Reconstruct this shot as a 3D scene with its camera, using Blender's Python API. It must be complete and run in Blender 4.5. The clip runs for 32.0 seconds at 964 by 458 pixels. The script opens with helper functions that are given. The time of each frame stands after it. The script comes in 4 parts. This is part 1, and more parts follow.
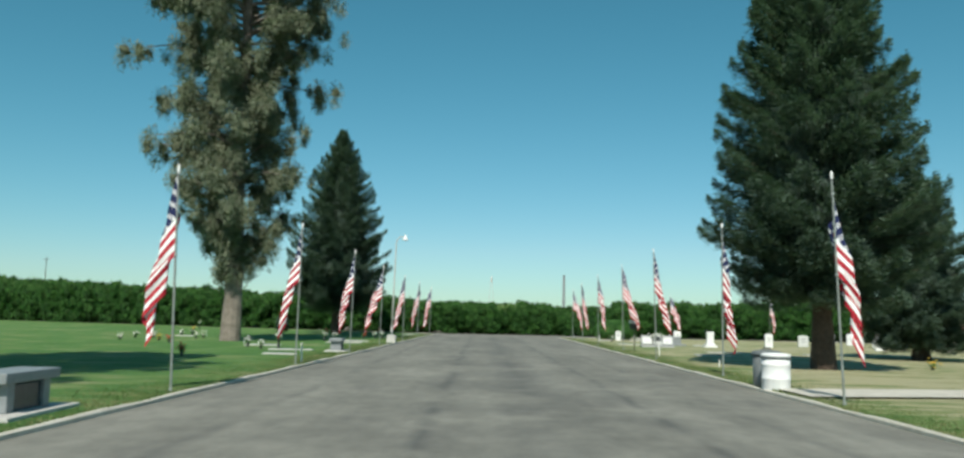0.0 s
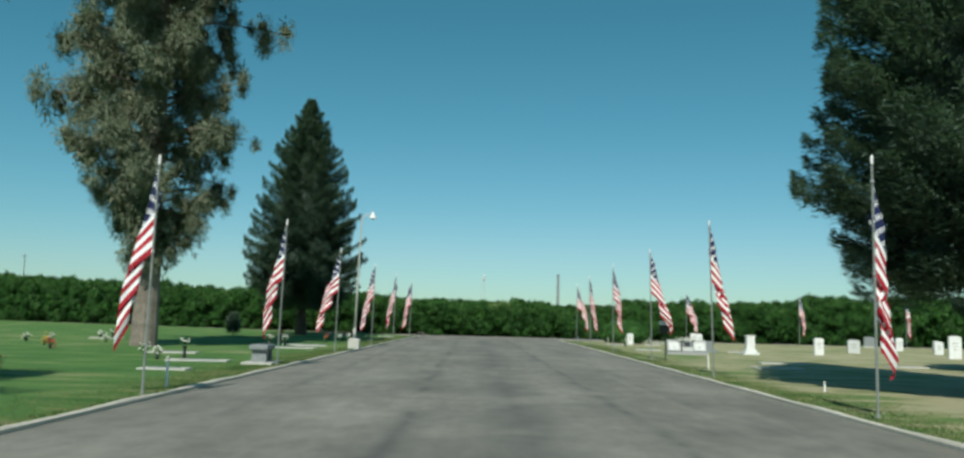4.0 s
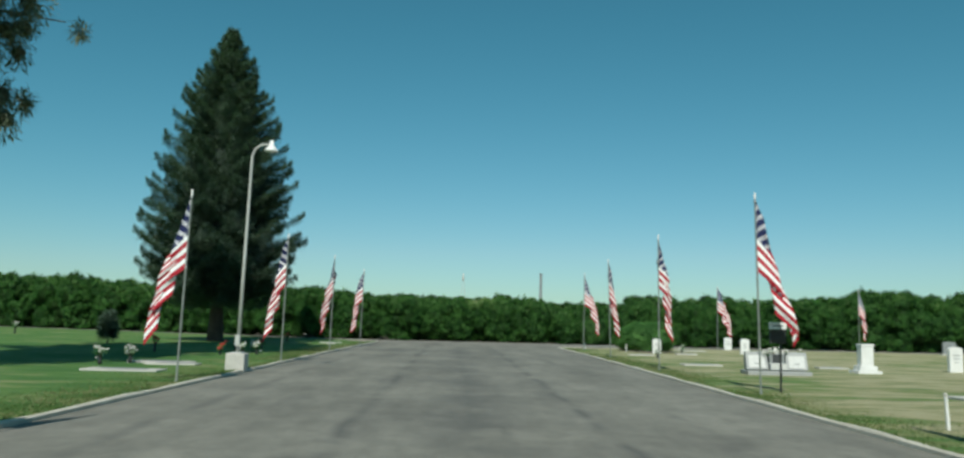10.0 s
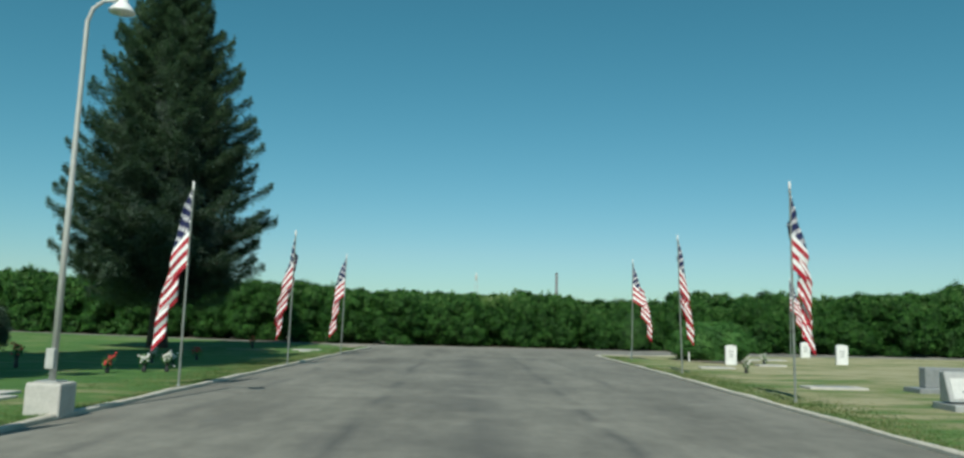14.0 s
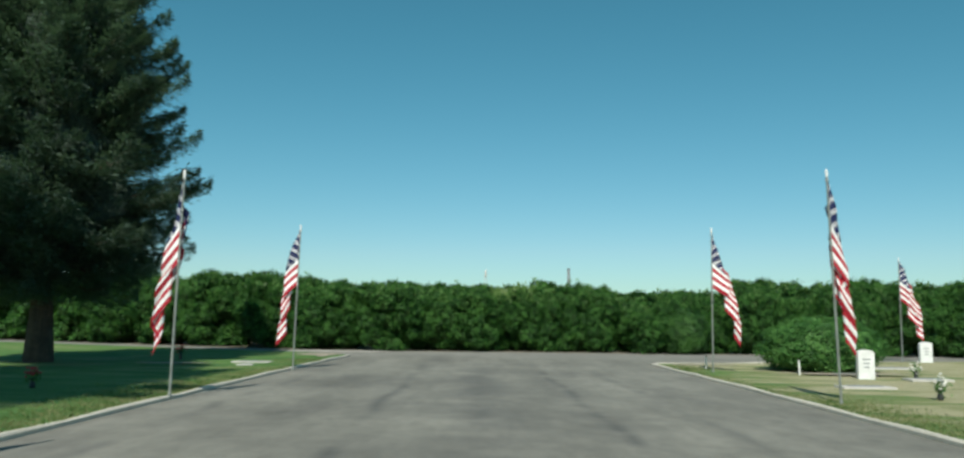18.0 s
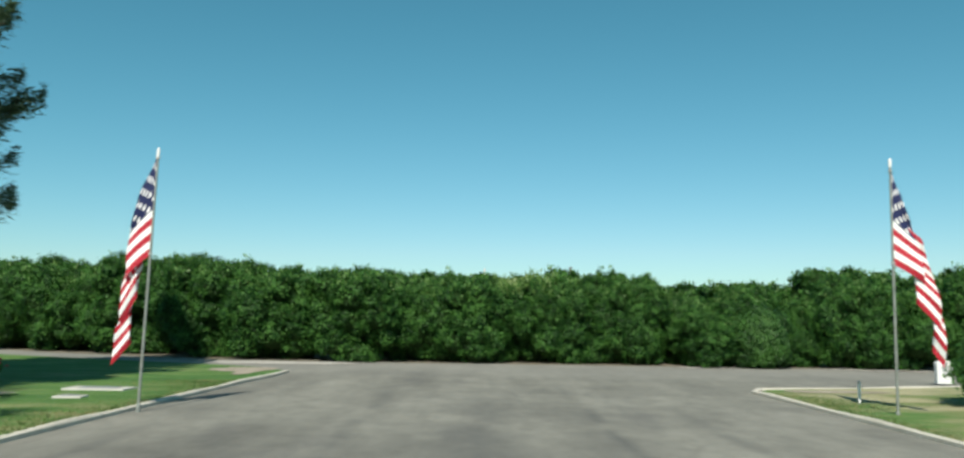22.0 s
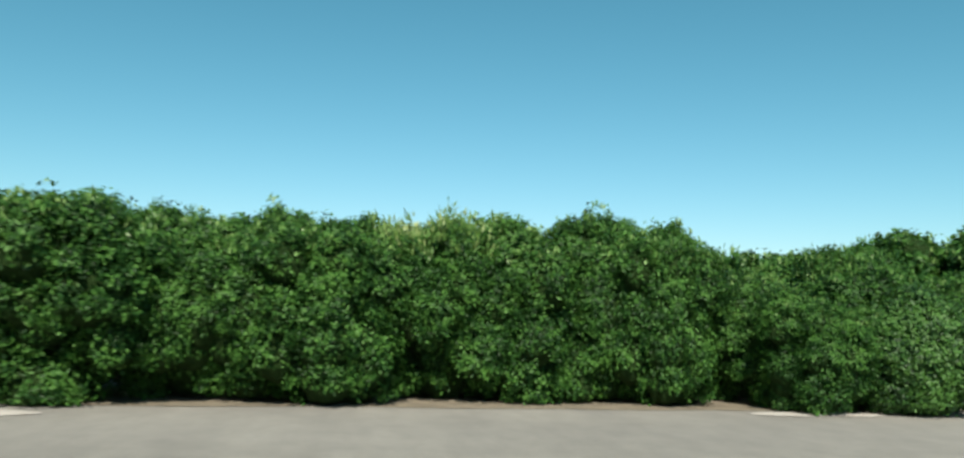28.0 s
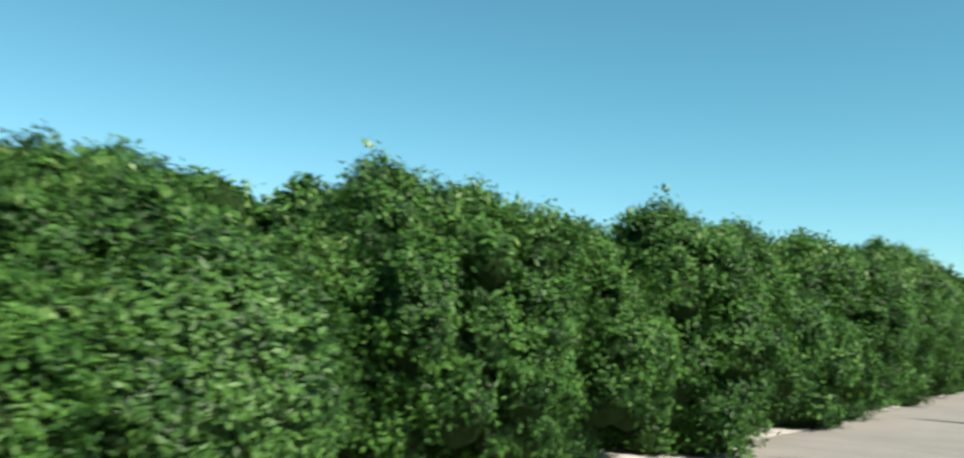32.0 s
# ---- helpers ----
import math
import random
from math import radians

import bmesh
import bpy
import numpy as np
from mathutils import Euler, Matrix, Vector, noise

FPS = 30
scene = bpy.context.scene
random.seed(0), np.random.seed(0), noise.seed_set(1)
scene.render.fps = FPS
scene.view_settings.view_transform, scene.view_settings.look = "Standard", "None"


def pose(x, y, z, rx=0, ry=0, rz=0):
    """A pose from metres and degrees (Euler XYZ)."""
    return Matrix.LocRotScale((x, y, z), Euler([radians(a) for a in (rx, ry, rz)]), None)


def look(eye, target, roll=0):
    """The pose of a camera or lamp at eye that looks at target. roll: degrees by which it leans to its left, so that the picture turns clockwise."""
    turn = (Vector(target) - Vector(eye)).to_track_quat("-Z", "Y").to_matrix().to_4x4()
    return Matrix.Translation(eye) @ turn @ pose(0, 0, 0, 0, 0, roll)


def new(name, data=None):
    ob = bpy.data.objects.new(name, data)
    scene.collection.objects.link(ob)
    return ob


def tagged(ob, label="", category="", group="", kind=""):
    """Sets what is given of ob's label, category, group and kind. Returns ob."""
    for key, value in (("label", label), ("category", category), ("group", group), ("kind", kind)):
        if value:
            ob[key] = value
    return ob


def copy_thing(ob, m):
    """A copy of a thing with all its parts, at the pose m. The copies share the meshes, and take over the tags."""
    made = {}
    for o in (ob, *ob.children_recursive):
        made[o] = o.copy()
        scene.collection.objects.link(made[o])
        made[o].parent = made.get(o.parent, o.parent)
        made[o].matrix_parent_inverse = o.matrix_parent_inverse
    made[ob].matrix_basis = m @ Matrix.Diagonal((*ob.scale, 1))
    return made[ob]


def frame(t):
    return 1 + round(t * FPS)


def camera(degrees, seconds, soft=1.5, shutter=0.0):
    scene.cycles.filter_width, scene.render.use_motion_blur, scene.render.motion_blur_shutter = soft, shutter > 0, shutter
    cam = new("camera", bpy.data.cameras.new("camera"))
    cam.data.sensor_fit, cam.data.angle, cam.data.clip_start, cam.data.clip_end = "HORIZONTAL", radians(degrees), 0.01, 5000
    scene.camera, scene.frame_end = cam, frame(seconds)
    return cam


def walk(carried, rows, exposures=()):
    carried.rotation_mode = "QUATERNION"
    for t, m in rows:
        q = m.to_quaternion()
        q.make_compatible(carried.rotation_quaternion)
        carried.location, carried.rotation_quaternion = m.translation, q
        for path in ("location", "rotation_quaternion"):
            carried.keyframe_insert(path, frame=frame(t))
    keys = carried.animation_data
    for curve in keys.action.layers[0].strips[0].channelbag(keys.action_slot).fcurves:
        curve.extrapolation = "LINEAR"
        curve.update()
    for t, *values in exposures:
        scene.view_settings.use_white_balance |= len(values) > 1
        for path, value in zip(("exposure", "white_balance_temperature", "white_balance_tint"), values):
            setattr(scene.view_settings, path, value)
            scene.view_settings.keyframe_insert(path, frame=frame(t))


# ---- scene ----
cam = camera(60.00, 32.0, soft=2.6, shutter=0.5)


def seat(x, y, yaw, pitch, roll):
    """The lens 1.25 m above the road: yaw to the left of the road's line, pitch up, roll to the left."""
    return pose(x, y, 1.25) @ Euler((0, 0, radians(yaw))).to_matrix().to_4x4() @ pose(0, 0, 0, 90 + pitch) @ pose(0, 0, 0, 0, 0, roll)


walk(cam, [
    (0, seat(-0.000, -0.000, 0.01, 6.20, 1.28)),
    (1, seat(0.075, 2.070, -0.00, 6.28, 1.45)),
    (2, seat(0.139, 4.173, -0.11, 6.23, 1.51)),
    (3, seat(0.180, 6.297, -0.35, 6.12, 1.45)),
    (3.5, seat(0.195, 7.362, -0.41, 6.18, 1.44)),
    (5.5, seat(0.278, 11.608, -0.94, 6.24, 1.67)),
    (6, seat(0.308, 12.663, -1.09, 6.21, 1.65)),
    (7, seat(0.374, 14.752, -1.33, 6.26, 1.71)),
    (8, seat(0.460, 16.842, -1.57, 6.30, 1.73)),
    (9, seat(0.518, 19.001, -1.78, 6.20, 1.50)),
    (10, seat(0.548, 21.226, -1.87, 6.32, 1.42)),
    (11, seat(0.583, 23.438, -1.81, 6.32, 1.34)),
    (12, seat(0.615, 25.688, -1.56, 6.36, 1.35)),
    (13, seat(0.637, 27.856, -1.35, 6.31, 1.56)),
    (14, seat(0.704, 29.998, -0.97, 6.36, 1.36)),
    (14.5, seat(0.723, 31.092, -0.95, 6.33, 1.20)),
    (16.5, seat(0.763, 35.568, -0.57, 6.25, 0.86)),
    (17, seat(0.757, 36.696, -0.52, 6.26, 0.78)),
    (18, seat(0.765, 38.931, -0.38, 6.23, 0.68)),
    (19, seat(0.778, 41.191, -0.27, 6.20, 0.78)),
    (20, seat(0.770, 43.513, -0.31, 6.18, 0.61)),
    (21, seat(0.758, 45.777, -0.35, 6.09, 0.74)),
    (22, seat(0.785, 47.944, -0.46, 6.24, 0.88)),
    (23, seat(0.817, 50.103, -0.51, 6.16, 0.80)),
    (24, seat(0.813, 52.341, -0.72, 6.17, 0.70)),
    (24.5, seat(0.825, 53.448, -0.85, 6.12, 0.64)),
    (26.5, seat(0.656, 57.962, -2.24, 5.96, 1.05)),
    (27, seat(0.733, 59.094, -4.26, 5.89, 1.23)),
    (27.5, seat(0.873, 60.213, -6.68, 5.80, 1.26)),
    (28, seat(1.085, 61.303, -9.03, 5.77, 1.50)),
    (28.5, seat(1.395, 62.361, -12.02, 5.76, 1.65)),
    (29, seat(1.820, 63.394, -15.95, 5.79, 1.50)),
    (29.5, seat(2.337, 64.382, -20.90, 5.84, 1.37)),
    (30, seat(2.942, 65.270, -26.26, 5.88, 1.32)),
    (30.5, seat(3.621, 66.074, -32.34, 6.03, 1.27)),
    (31, seat(4.349, 66.744, -39.13, 6.52, 1.53)),
    (31.5, seat(5.137, 67.333, -46.35, 6.72, 2.04)),
    (32, seat(5.981, 67.827, -53.76, 7.09, 2.54)),
], [(0, 0.05, 6620, 7), (6, -0.22, 6500, 3.5), (13, -0.18, 6510, 3.5), (19, 0.07, 6680, 7), (23, 0.29, 6880, 9), (29, 0.62, 7080, 13.5), (32, 0.90, 7150, 16.5)])

# ==== world, sun ====
world = bpy.data.worlds.new("sky")
scene.world = world
world.use_nodes = True
wn, wl = world.node_tree.nodes, world.node_tree.links
SUN_UP, SUN_FROM = radians(46), radians(189)
sky = wn.new("ShaderNodeTexSky")
sky.sky_type = "NISHITA"
sky.sun_disc = False
sky.sun_elevation, sky.sun_rotation = SUN_UP, SUN_FROM
sky.air_density, sky.dust_density, sky.ozone_density = 1.0, 0.25, 1.6
tint = wn.new("ShaderNodeMix")
tint.data_type, tint.blend_type = "RGBA", "MULTIPLY"
tint.inputs[0].default_value = 1.0
wl.new(sky.outputs[0], tint.inputs[6])
# clear air: deep teal where the sky is dark, paler where it is bright
level = wn.new("ShaderNodeRGBToBW")
wl.new(sky.outputs[0], level.inputs[0])
span = wn.new("ShaderNodeMapRange")
span.inputs[1].default_value, span.inputs[2].default_value = 2.6, 11.0
wl.new(level.outputs[0], span.inputs[0])
hue = wn.new("ShaderNodeValToRGB")
hue.color_ramp.elements[0].color, hue.color_ramp.elements[1].color = (0.41, 1.0, 0.935, 1), (0.62, 0.91, 1.06, 1)
hue.color_ramp.elements.new(0.58).color = (0.665, 0.935, 1.02, 1)
wl.new(span.outputs[0], hue.inputs[0])
wl.new(hue.outputs[0], tint.inputs[7])
back = wn["Background"]
back.inputs[1].default_value = 0.092
wl.new(tint.outputs[2], back.inputs[0])

sun_data = bpy.data.lights.new("sun", "SUN")
sun_data.energy, sun_data.angle, sun_data.color = 5.0, radians(0.53), (1.0, 0.965, 0.90)
sun = new("sun", sun_data)
sun.matrix_world = look((0, 0, 40), (-40 * math.sin(SUN_FROM) / math.tan(SUN_UP), -40 * math.cos(SUN_FROM) / math.tan(SUN_UP), 0))


# ==== materials ====
def nodes_of(name, rough=0.8, metal=0.0):
    m = bpy.data.materials.new(name)
    m.use_nodes = True
    n = m.node_tree.nodes
    b = n["Principled BSDF"]
    b.inputs["Roughness"].default_value, b.inputs["Metallic"].default_value = rough, metal
    return m, n, m.node_tree.links, b


def noise_of(n, l, scale, detail=4.0, coord=None, rough=0.6, squash=None):
    t = n.new("ShaderNodeTexNoise")
    t.inputs["Scale"].default_value, t.inputs["Detail"].default_value, t.inputs["Roughness"].default_value = scale, detail, rough
    if coord is None:
        coord = n.new("ShaderNodeTexCoord").outputs["Object"]
    if squash:
        mp = n.new("ShaderNodeMapping")
        mp.inputs["Scale"].default_value = squash
        l.new(coord, mp.inputs["Vector"])
        coord = mp.outputs[0]
    l.new(coord, t.inputs["Vector"])
    return t.outputs["Fac"]


def ramp_of(n, l, fac, stops):
    r = n.new("ShaderNodeValToRGB")
    e = r.color_ramp.elements
    while len(e) < len(stops):
        e.new(0.5)
    for k, (p, c) in zip(e, stops):
        k.position, k.color = p, (*c, 1) if len(c) == 3 else c
    l.new(fac, r.inputs[0])
    return r.outputs[0]


def blend_of(n, l, fac, a, b, mode="MIX"):
    x = n.new("ShaderNodeMix")
    x.data_type, x.blend_type = "RGBA", mode
    for value, socket in ((fac, 0), (a, 6), (b, 7)):
        if isinstance(value, (int, float)):
            x.inputs[socket].default_value = value
        elif isinstance(value, tuple):
            x.inputs[socket].default_value = (*value, 1)
        else:
            l.new(value, x.inputs[socket])
    return x.outputs[2]


def bump_of(n, l, b, fac, strength, distance):
    p = n.new("ShaderNodeBump")
    p.inputs["Strength"].default_value, p.inputs["Distance"].default_value = strength, distance
    l.new(fac, p.inputs["Height"])
    l.new(p.outputs[0], b.inputs["Normal"])


def world_coord(n):
    return n.new("ShaderNodeNewGeometry").outputs["Position"]


def surface(name, dark, light, scale=8.0, rough=0.8, bump=0.3, deep=0.01, metal=0.0, fine=None, per_object=0.0):
    """A worn surface: two colours mixed by coarse and fine noise, with relief."""
    m, n, l, b = nodes_of(name, rough, metal)
    co = world_coord(n)
    big, small = noise_of(n, l, scale, 5, co), noise_of(n, l, fine or scale * 9, 4, co)
    mixed = blend_of(n, l, 0.45, big, small)
    col = ramp_of(n, l, mixed, [(0.3, dark), (0.7, light)])
    if per_object:
        rnd = n.new("ShaderNodeObjectInfo").outputs["Random"]
        col = blend_of(n, l, per_object, col, ramp_of(n, l, rnd, [(0, (0.45, 0.45, 0.45)), (1, (1.0, 1.0, 1.0))]), "MULTIPLY")
    l.new(col, b.inputs["Base Color"])
    bump_of(n, l, b, small, bump, deep)
    return m


def foliage(name, dark, mid, light, rough=0.55, through_leaf=0.25, patches=0.0):
    m, n, l, b = nodes_of(name, rough)
    isl = n.new("ShaderNodeNewGeometry").outputs["Random Per Island"]
    big = ramp_of(n, l, noise_of(n, l, 1.3, 3, world_coord(n)), [(0.34, (0, 0, 0)), (0.66, (1, 1, 1))])
    if patches:
        # sprigs of one shade
        clump = ramp_of(n, l, noise_of(n, l, 4.5, 2, world_coord(n)), [(0.36, (0, 0, 0)), (0.64, (1, 1, 1))])
        big = blend_of(n, l, 0.6, big, clump)
    mix = blend_of(n, l, 0.5 + patches, isl, big)
    col = ramp_of(n, l, mix, [(0.30, dark), (0.5, mid), (0.70, light)])
    l.new(col, b.inputs["Base Color"])
    b.inputs["Specular IOR Level"].default_value = 0.35
    tr = n.new("ShaderNodeBsdfTranslucent")
    l.new(blend_of(n, l, 0.5, col, (0.07, 0.16, 0.02)), tr.inputs[0])
    mx = n.new("ShaderNodeMixShader")
    mx.inputs[0].default_value = through_leaf
    l.new(b.outputs[0], mx.inputs[1])
    l.new(tr.outputs[0], mx.inputs[2])
    l.new(mx.outputs[0], n["Material Output"].inputs[0])
    return m


def asphalt_mat():
    m, n, l, b = nodes_of("worn_asphalt", 0.9)
    co = world_coord(n)
    patch = noise_of(n, l, 0.35, 5, co, 0.65)
    streak = noise_of(n, l, 0.8, 4, co, 0.6, (1.0, 0.16, 1.0))
    grain = noise_of(n, l, 60, 3, co)
    base = ramp_of(n, l, blend_of(n, l, 0.5, patch, streak), [(0.28, (0.122, 0.119, 0.100)), (0.5, (0.222, 0.216, 0.181)), (0.72, (0.322, 0.312, 0.262))])
    base = blend_of(n, l, 0.35, base, ramp_of(n, l, grain, [(0.3, (0.4, 0.4, 0.4)), (0.7, (1, 1, 1))]), "MULTIPLY")
    mottle = ramp_of(n, l, noise_of(n, l, 3.2, 6, co, 0.7, (1.0, 0.55, 1.0)), [(0.36, (0.70, 0.70, 0.70)), (0.60, (1, 1, 1))])
    base = blend_of(n, l, 0.7, base, mottle, "MULTIPLY")
    # cracks that wander between worn plates
    warp = n.new("ShaderNodeTexNoise")
    warp.inputs["Scale"].default_value = 0.9
    l.new(co, warp.inputs["Vector"])
    shift = n.new("ShaderNodeVectorMath")
    shift.operation = "MULTIPLY_ADD"
    shift.inputs[1].default_value = (1.2, 1.2, 0)
    l.new(warp.outputs["Color"], shift.inputs[0])
    l.new(co, shift.inputs[2])
    v = n.new("ShaderNodeTexVoronoi")
    v.feature = "DISTANCE_TO_EDGE"
    v.inputs["Scale"].default_value = 0.22
    l.new(shift.outputs[0], v.inputs["Vector"])
    crack = ramp_of(n, l, v.outputs["Distance"], [(0.0, (0.8, 0.8, 0.8)), (0.006, (0.5, 0.5, 0.5)), (0.018, (0, 0, 0))])
    some = ramp_of(n, l, noise_of(n, l, 0.25, 2, co), [(0.58, (0, 0, 0)), (0.72, (0.4, 0.4, 0.4))])
    fac = blend_of(n, l, 1.0, crack, some, "MULTIPLY")
    base = blend_of(n, l, fac, base, (0.06, 0.058, 0.055))
    stain = ramp_of(n, l, noise_of(n, l, 0.8, 4, co, 0.6, (1.0, 0.30, 1.0)), [(0.58, (0, 0, 0)), (0.70, (0.4, 0.4, 0.4))])
    base = blend_of(n, l, stain, base, (0.085, 0.083, 0.08))
    # long seams and tyre-darkened lanes that run with the road
    pos = n.new("ShaderNodeSeparateXYZ")
    l.new(co, pos.inputs[0])
    wander = noise_of(n, l, 0.30, 4, co, 0.6, (0.2, 1.0, 1.0))
    patchy = noise_of(n, l, 0.4, 3, co, 0.6)
    # they run out where the cross road begins
    lane = n.new("ShaderNodeMapRange")
    lane.inputs[1].default_value, lane.inputs[2].default_value, lane.inputs[3].default_value, lane.inputs[4].default_value = 56.0, 66.0, 1.0, 0.12
    l.new(pos.outputs[1], lane.inputs[0])
    for at, wide, depth in ((-0.62, 0.15, 0.70), (2.42, 0.14, 0.70), (3.7, 0.16, 0.45), (-2.9, 0.15, 0.42), (-0.5, 0.7, 0.30), (2.3, 0.7, 0.30), (0.85, 1.0, 0.62)):
        off = n.new("ShaderNodeMath")
        off.operation = "MULTIPLY_ADD"
        off.inputs[1].default_value, off.inputs[2].default_value = 0.5, -0.25 - at
        l.new(wander, off.inputs[0])
        add = n.new("ShaderNodeMath")
        l.new(off.outputs[0], add.inputs[0])
        l.new(pos.outputs[0], add.inputs[1])
        size = n.new("ShaderNodeMath")
        size.operation = "ABSOLUTE"
        l.new(add.outputs[0], size.inputs[0])
        near = n.new("ShaderNodeMapRange")
        near.inputs[1].default_value, near.inputs[2].default_value, near.inputs[3].default_value, near.inputs[4].default_value = 0.0, wide, 1.0, 0.0
        l.new(size.outputs[0], near.inputs[0])
        broken = ramp_of(n, l, patchy, [(0.40, (0, 0, 0)), (0.56, (depth, depth, depth))])
        along = blend_of(n, l, 1.0, near.outputs[0], broken, "MULTIPLY")
        base = blend_of(n, l, blend_of(n, l, 1.0, along, lane.outputs[0], "MULTIPLY"), base, (0.072, 0.073, 0.068))
    # the cross road is older and paler
    older = n.new("ShaderNodeMapRange")
    older.inputs[1].default_value, older.inputs[2].default_value, older.inputs[3].default_value, older.inputs[4].default_value = 65.5, 70.0, 0.0, 0.38
    l.new(pos.outputs[1], older.inputs[0])
    base = blend_of(n, l, older.outputs[0], base, (0.262, 0.260, 0.240))
    l.new(base, b.inputs["Base Color"])
    bump_of(n, l, b, grain, 0.5, 0.006)
    return m


def lawn_mat():
    m, n, l, b = nodes_of("lawn", 0.9)
    co = world_coord(n)
    big, mid, fine = noise_of(n, l, 0.16, 4, co), noise_of(n, l, 1.1, 5, co, 0.6, (0.45, 1.3, 1.0)), noise_of(n, l, 45, 3, co, 0.7)
    x = n.new("ShaderNodeSeparateXYZ")
    l.new(co, x.inputs[0])
    # the lawn east of the road is the drier one
    side = n.new("ShaderNodeMapRange")
    side.inputs[1].default_value, side.inputs[2].default_value, side.inputs[3].default_value, side.inputs[4].default_value = 3.0, 9.0, 0.0, 0.155
    l.new(x.outputs[0], side.inputs[0])
    dry = n.new("ShaderNodeMath")
    dry.operation = "ADD"
    l.new(blend_of(n, l, 0.62, big, mid), dry.inputs[0])
    l.new(side.outputs[0], dry.inputs[1])
    col = ramp_of(n, l, dry.outputs[0], [(0.42, (0.054, 0.158, 0.024)), (0.53, (0.105, 0.212, 0.043)), (0.60, (0.23, 0.255, 0.10)), (0.67, (0.42, 0.385, 0.23))])
    col = blend_of(n, l, 0.6, col, ramp_of(n, l, fine, [(0.3, (0.62, 0.66, 0.56)), (0.7, (1, 1, 1))]), "MULTIPLY")
    l.new(col, b.inputs["Base Color"])
    bump_of(n, l, b, fine, 0.9, 0.03)
    return m


def flag_mat():
    """Stripes and stars laid out in the cloth's own coordinates: u along the fly, v down the hoist."""
    m, n, l, b = nodes_of("flag_cloth", 0.75)
    uv = n.new("ShaderNodeUVMap")
    uv.uv_map = "cloth"
    sep = n.new("ShaderNodeSeparateXYZ")
    l.new(uv.outputs[0], sep.inputs[0])

    def calc(op, a, c=None):
        k = n.new("ShaderNodeMath")
        k.operation = op
        for i, value in enumerate((a, c)):
            if value is None:
                continue
            if isinstance(value, (int, float)):
                k.inputs[i].default_value = value
            else:
                l.new(value, k.inputs[i])
        return k.outputs[0]

    u, v = sep.outputs[0], sep.outputs[1]
    odd = calc("LESS_THAN", calc("MODULO", calc("MULTIPLY", v, 13.0), 2.0), 1.0)
    canton = calc("MULTIPLY", calc("LESS_THAN", u, 0.40), calc("LESS_THAN", v, 7 / 13))
    # staggered rows of stars
    row = calc("MULTIPLY", v, 7 / (7 / 13))
    col_ = calc("MULTIPLY", u, 4.0 / 0.40)
    half = calc("MULTIPLY", calc("MODULO", calc("FLOOR", row), 2.0), 0.5)
    fu = calc("SUBTRACT", calc("FRACT", calc("ADD", col_, half)), 0.5)
    fv = calc("SUBTRACT", calc("FRACT", row), 0.5)
    rad = calc("SQRT", calc("ADD", calc("MULTIPLY", calc("MULTIPLY", fu, fu), 3.0), calc("MULTIPLY", fv, fv)))
    star = calc("MULTIPLY", calc("LESS_THAN", rad, 0.34), canton)
    col = blend_of(n, l, odd, (0.95, 0.95, 0.94), (0.46, 0.016, 0.034))
    col = blend_of(n, l, canton, col, (0.010, 0.018, 0.085))
    col = blend_of(n, l, star, col, (0.95, 0.94, 0.92))
    l.new(col, b.inputs["Base Color"])
    weave = noise_of(n, l, 300, 2)
    bump_of(n, l, b, weave, 0.15, 0.001)
    tr = n.new("ShaderNodeBsdfTranslucent")
    l.new(col, tr.inputs[0])
    mx = n.new("ShaderNodeMixShader")
    mx.inputs[0].default_value = 0.16
    l.new(b.outputs[0], mx.inputs[1])
    l.new(tr.outputs[0], mx.inputs[2])
    l.new(mx.outputs[0], n["Material Output"].inputs[0])
    return m


ASPHALT, LAWN, FLAG = asphalt_mat(), lawn_mat(), flag_mat()
DIRT = surface("dry_dirt", (0.21, 0.175, 0.13), (0.42, 0.37, 0.29), 1.2, 0.95, 0.6, 0.02)
VERGE = surface("pale_gravel", (0.30, 0.285, 0.25), (0.52, 0.50, 0.45), 1.4, 0.95, 0.6, 0.02)
# earth browned darker to stand for the shade under the orchard
SHADE_EARTH = surface("shade_toned_earth", (0.10, 0.088, 0.062), (0.26, 0.225, 0.16), 3.0, 0.95, 0.8, 0.03)
KERB = surface("kerb_concrete", (0.38, 0.355, 0.29), (0.62, 0.58, 0.50), 1.6, 0.9, 0.4, 0.005)
CONCRETE = surface("old_concrete", (0.38, 0.37, 0.34), (0.58, 0.56, 0.51), 5.0, 0.9, 0.4, 0.006)
GRANITE = surface("grey_granite", (0.15, 0.165, 0.168), (0.29, 0.305, 0.305), 14, 0.45, 0.1, 0.002, fine=160)
LIGHT_GRANITE = surface("pale_granite", (0.44, 0.445, 0.43), (0.64, 0.645, 0.62), 14, 0.5, 0.1, 0.002, fine=160)
PALE_STONE = surface("weathered_granite", (0.25, 0.26, 0.255), (0.40, 0.41, 0.40), 12, 0.6, 0.15, 0.003, fine=140)
DARK_GRANITE = surface("dark_granite", (0.035, 0.037, 0.04), (0.08, 0.082, 0.086), 14, 0.25, 0.05, 0.001, fine=160)
MARBLE = surface("white_marble", (0.60, 0.60, 0.58), (0.84, 0.84, 0.82), 4, 0.5, 0.12, 0.003)
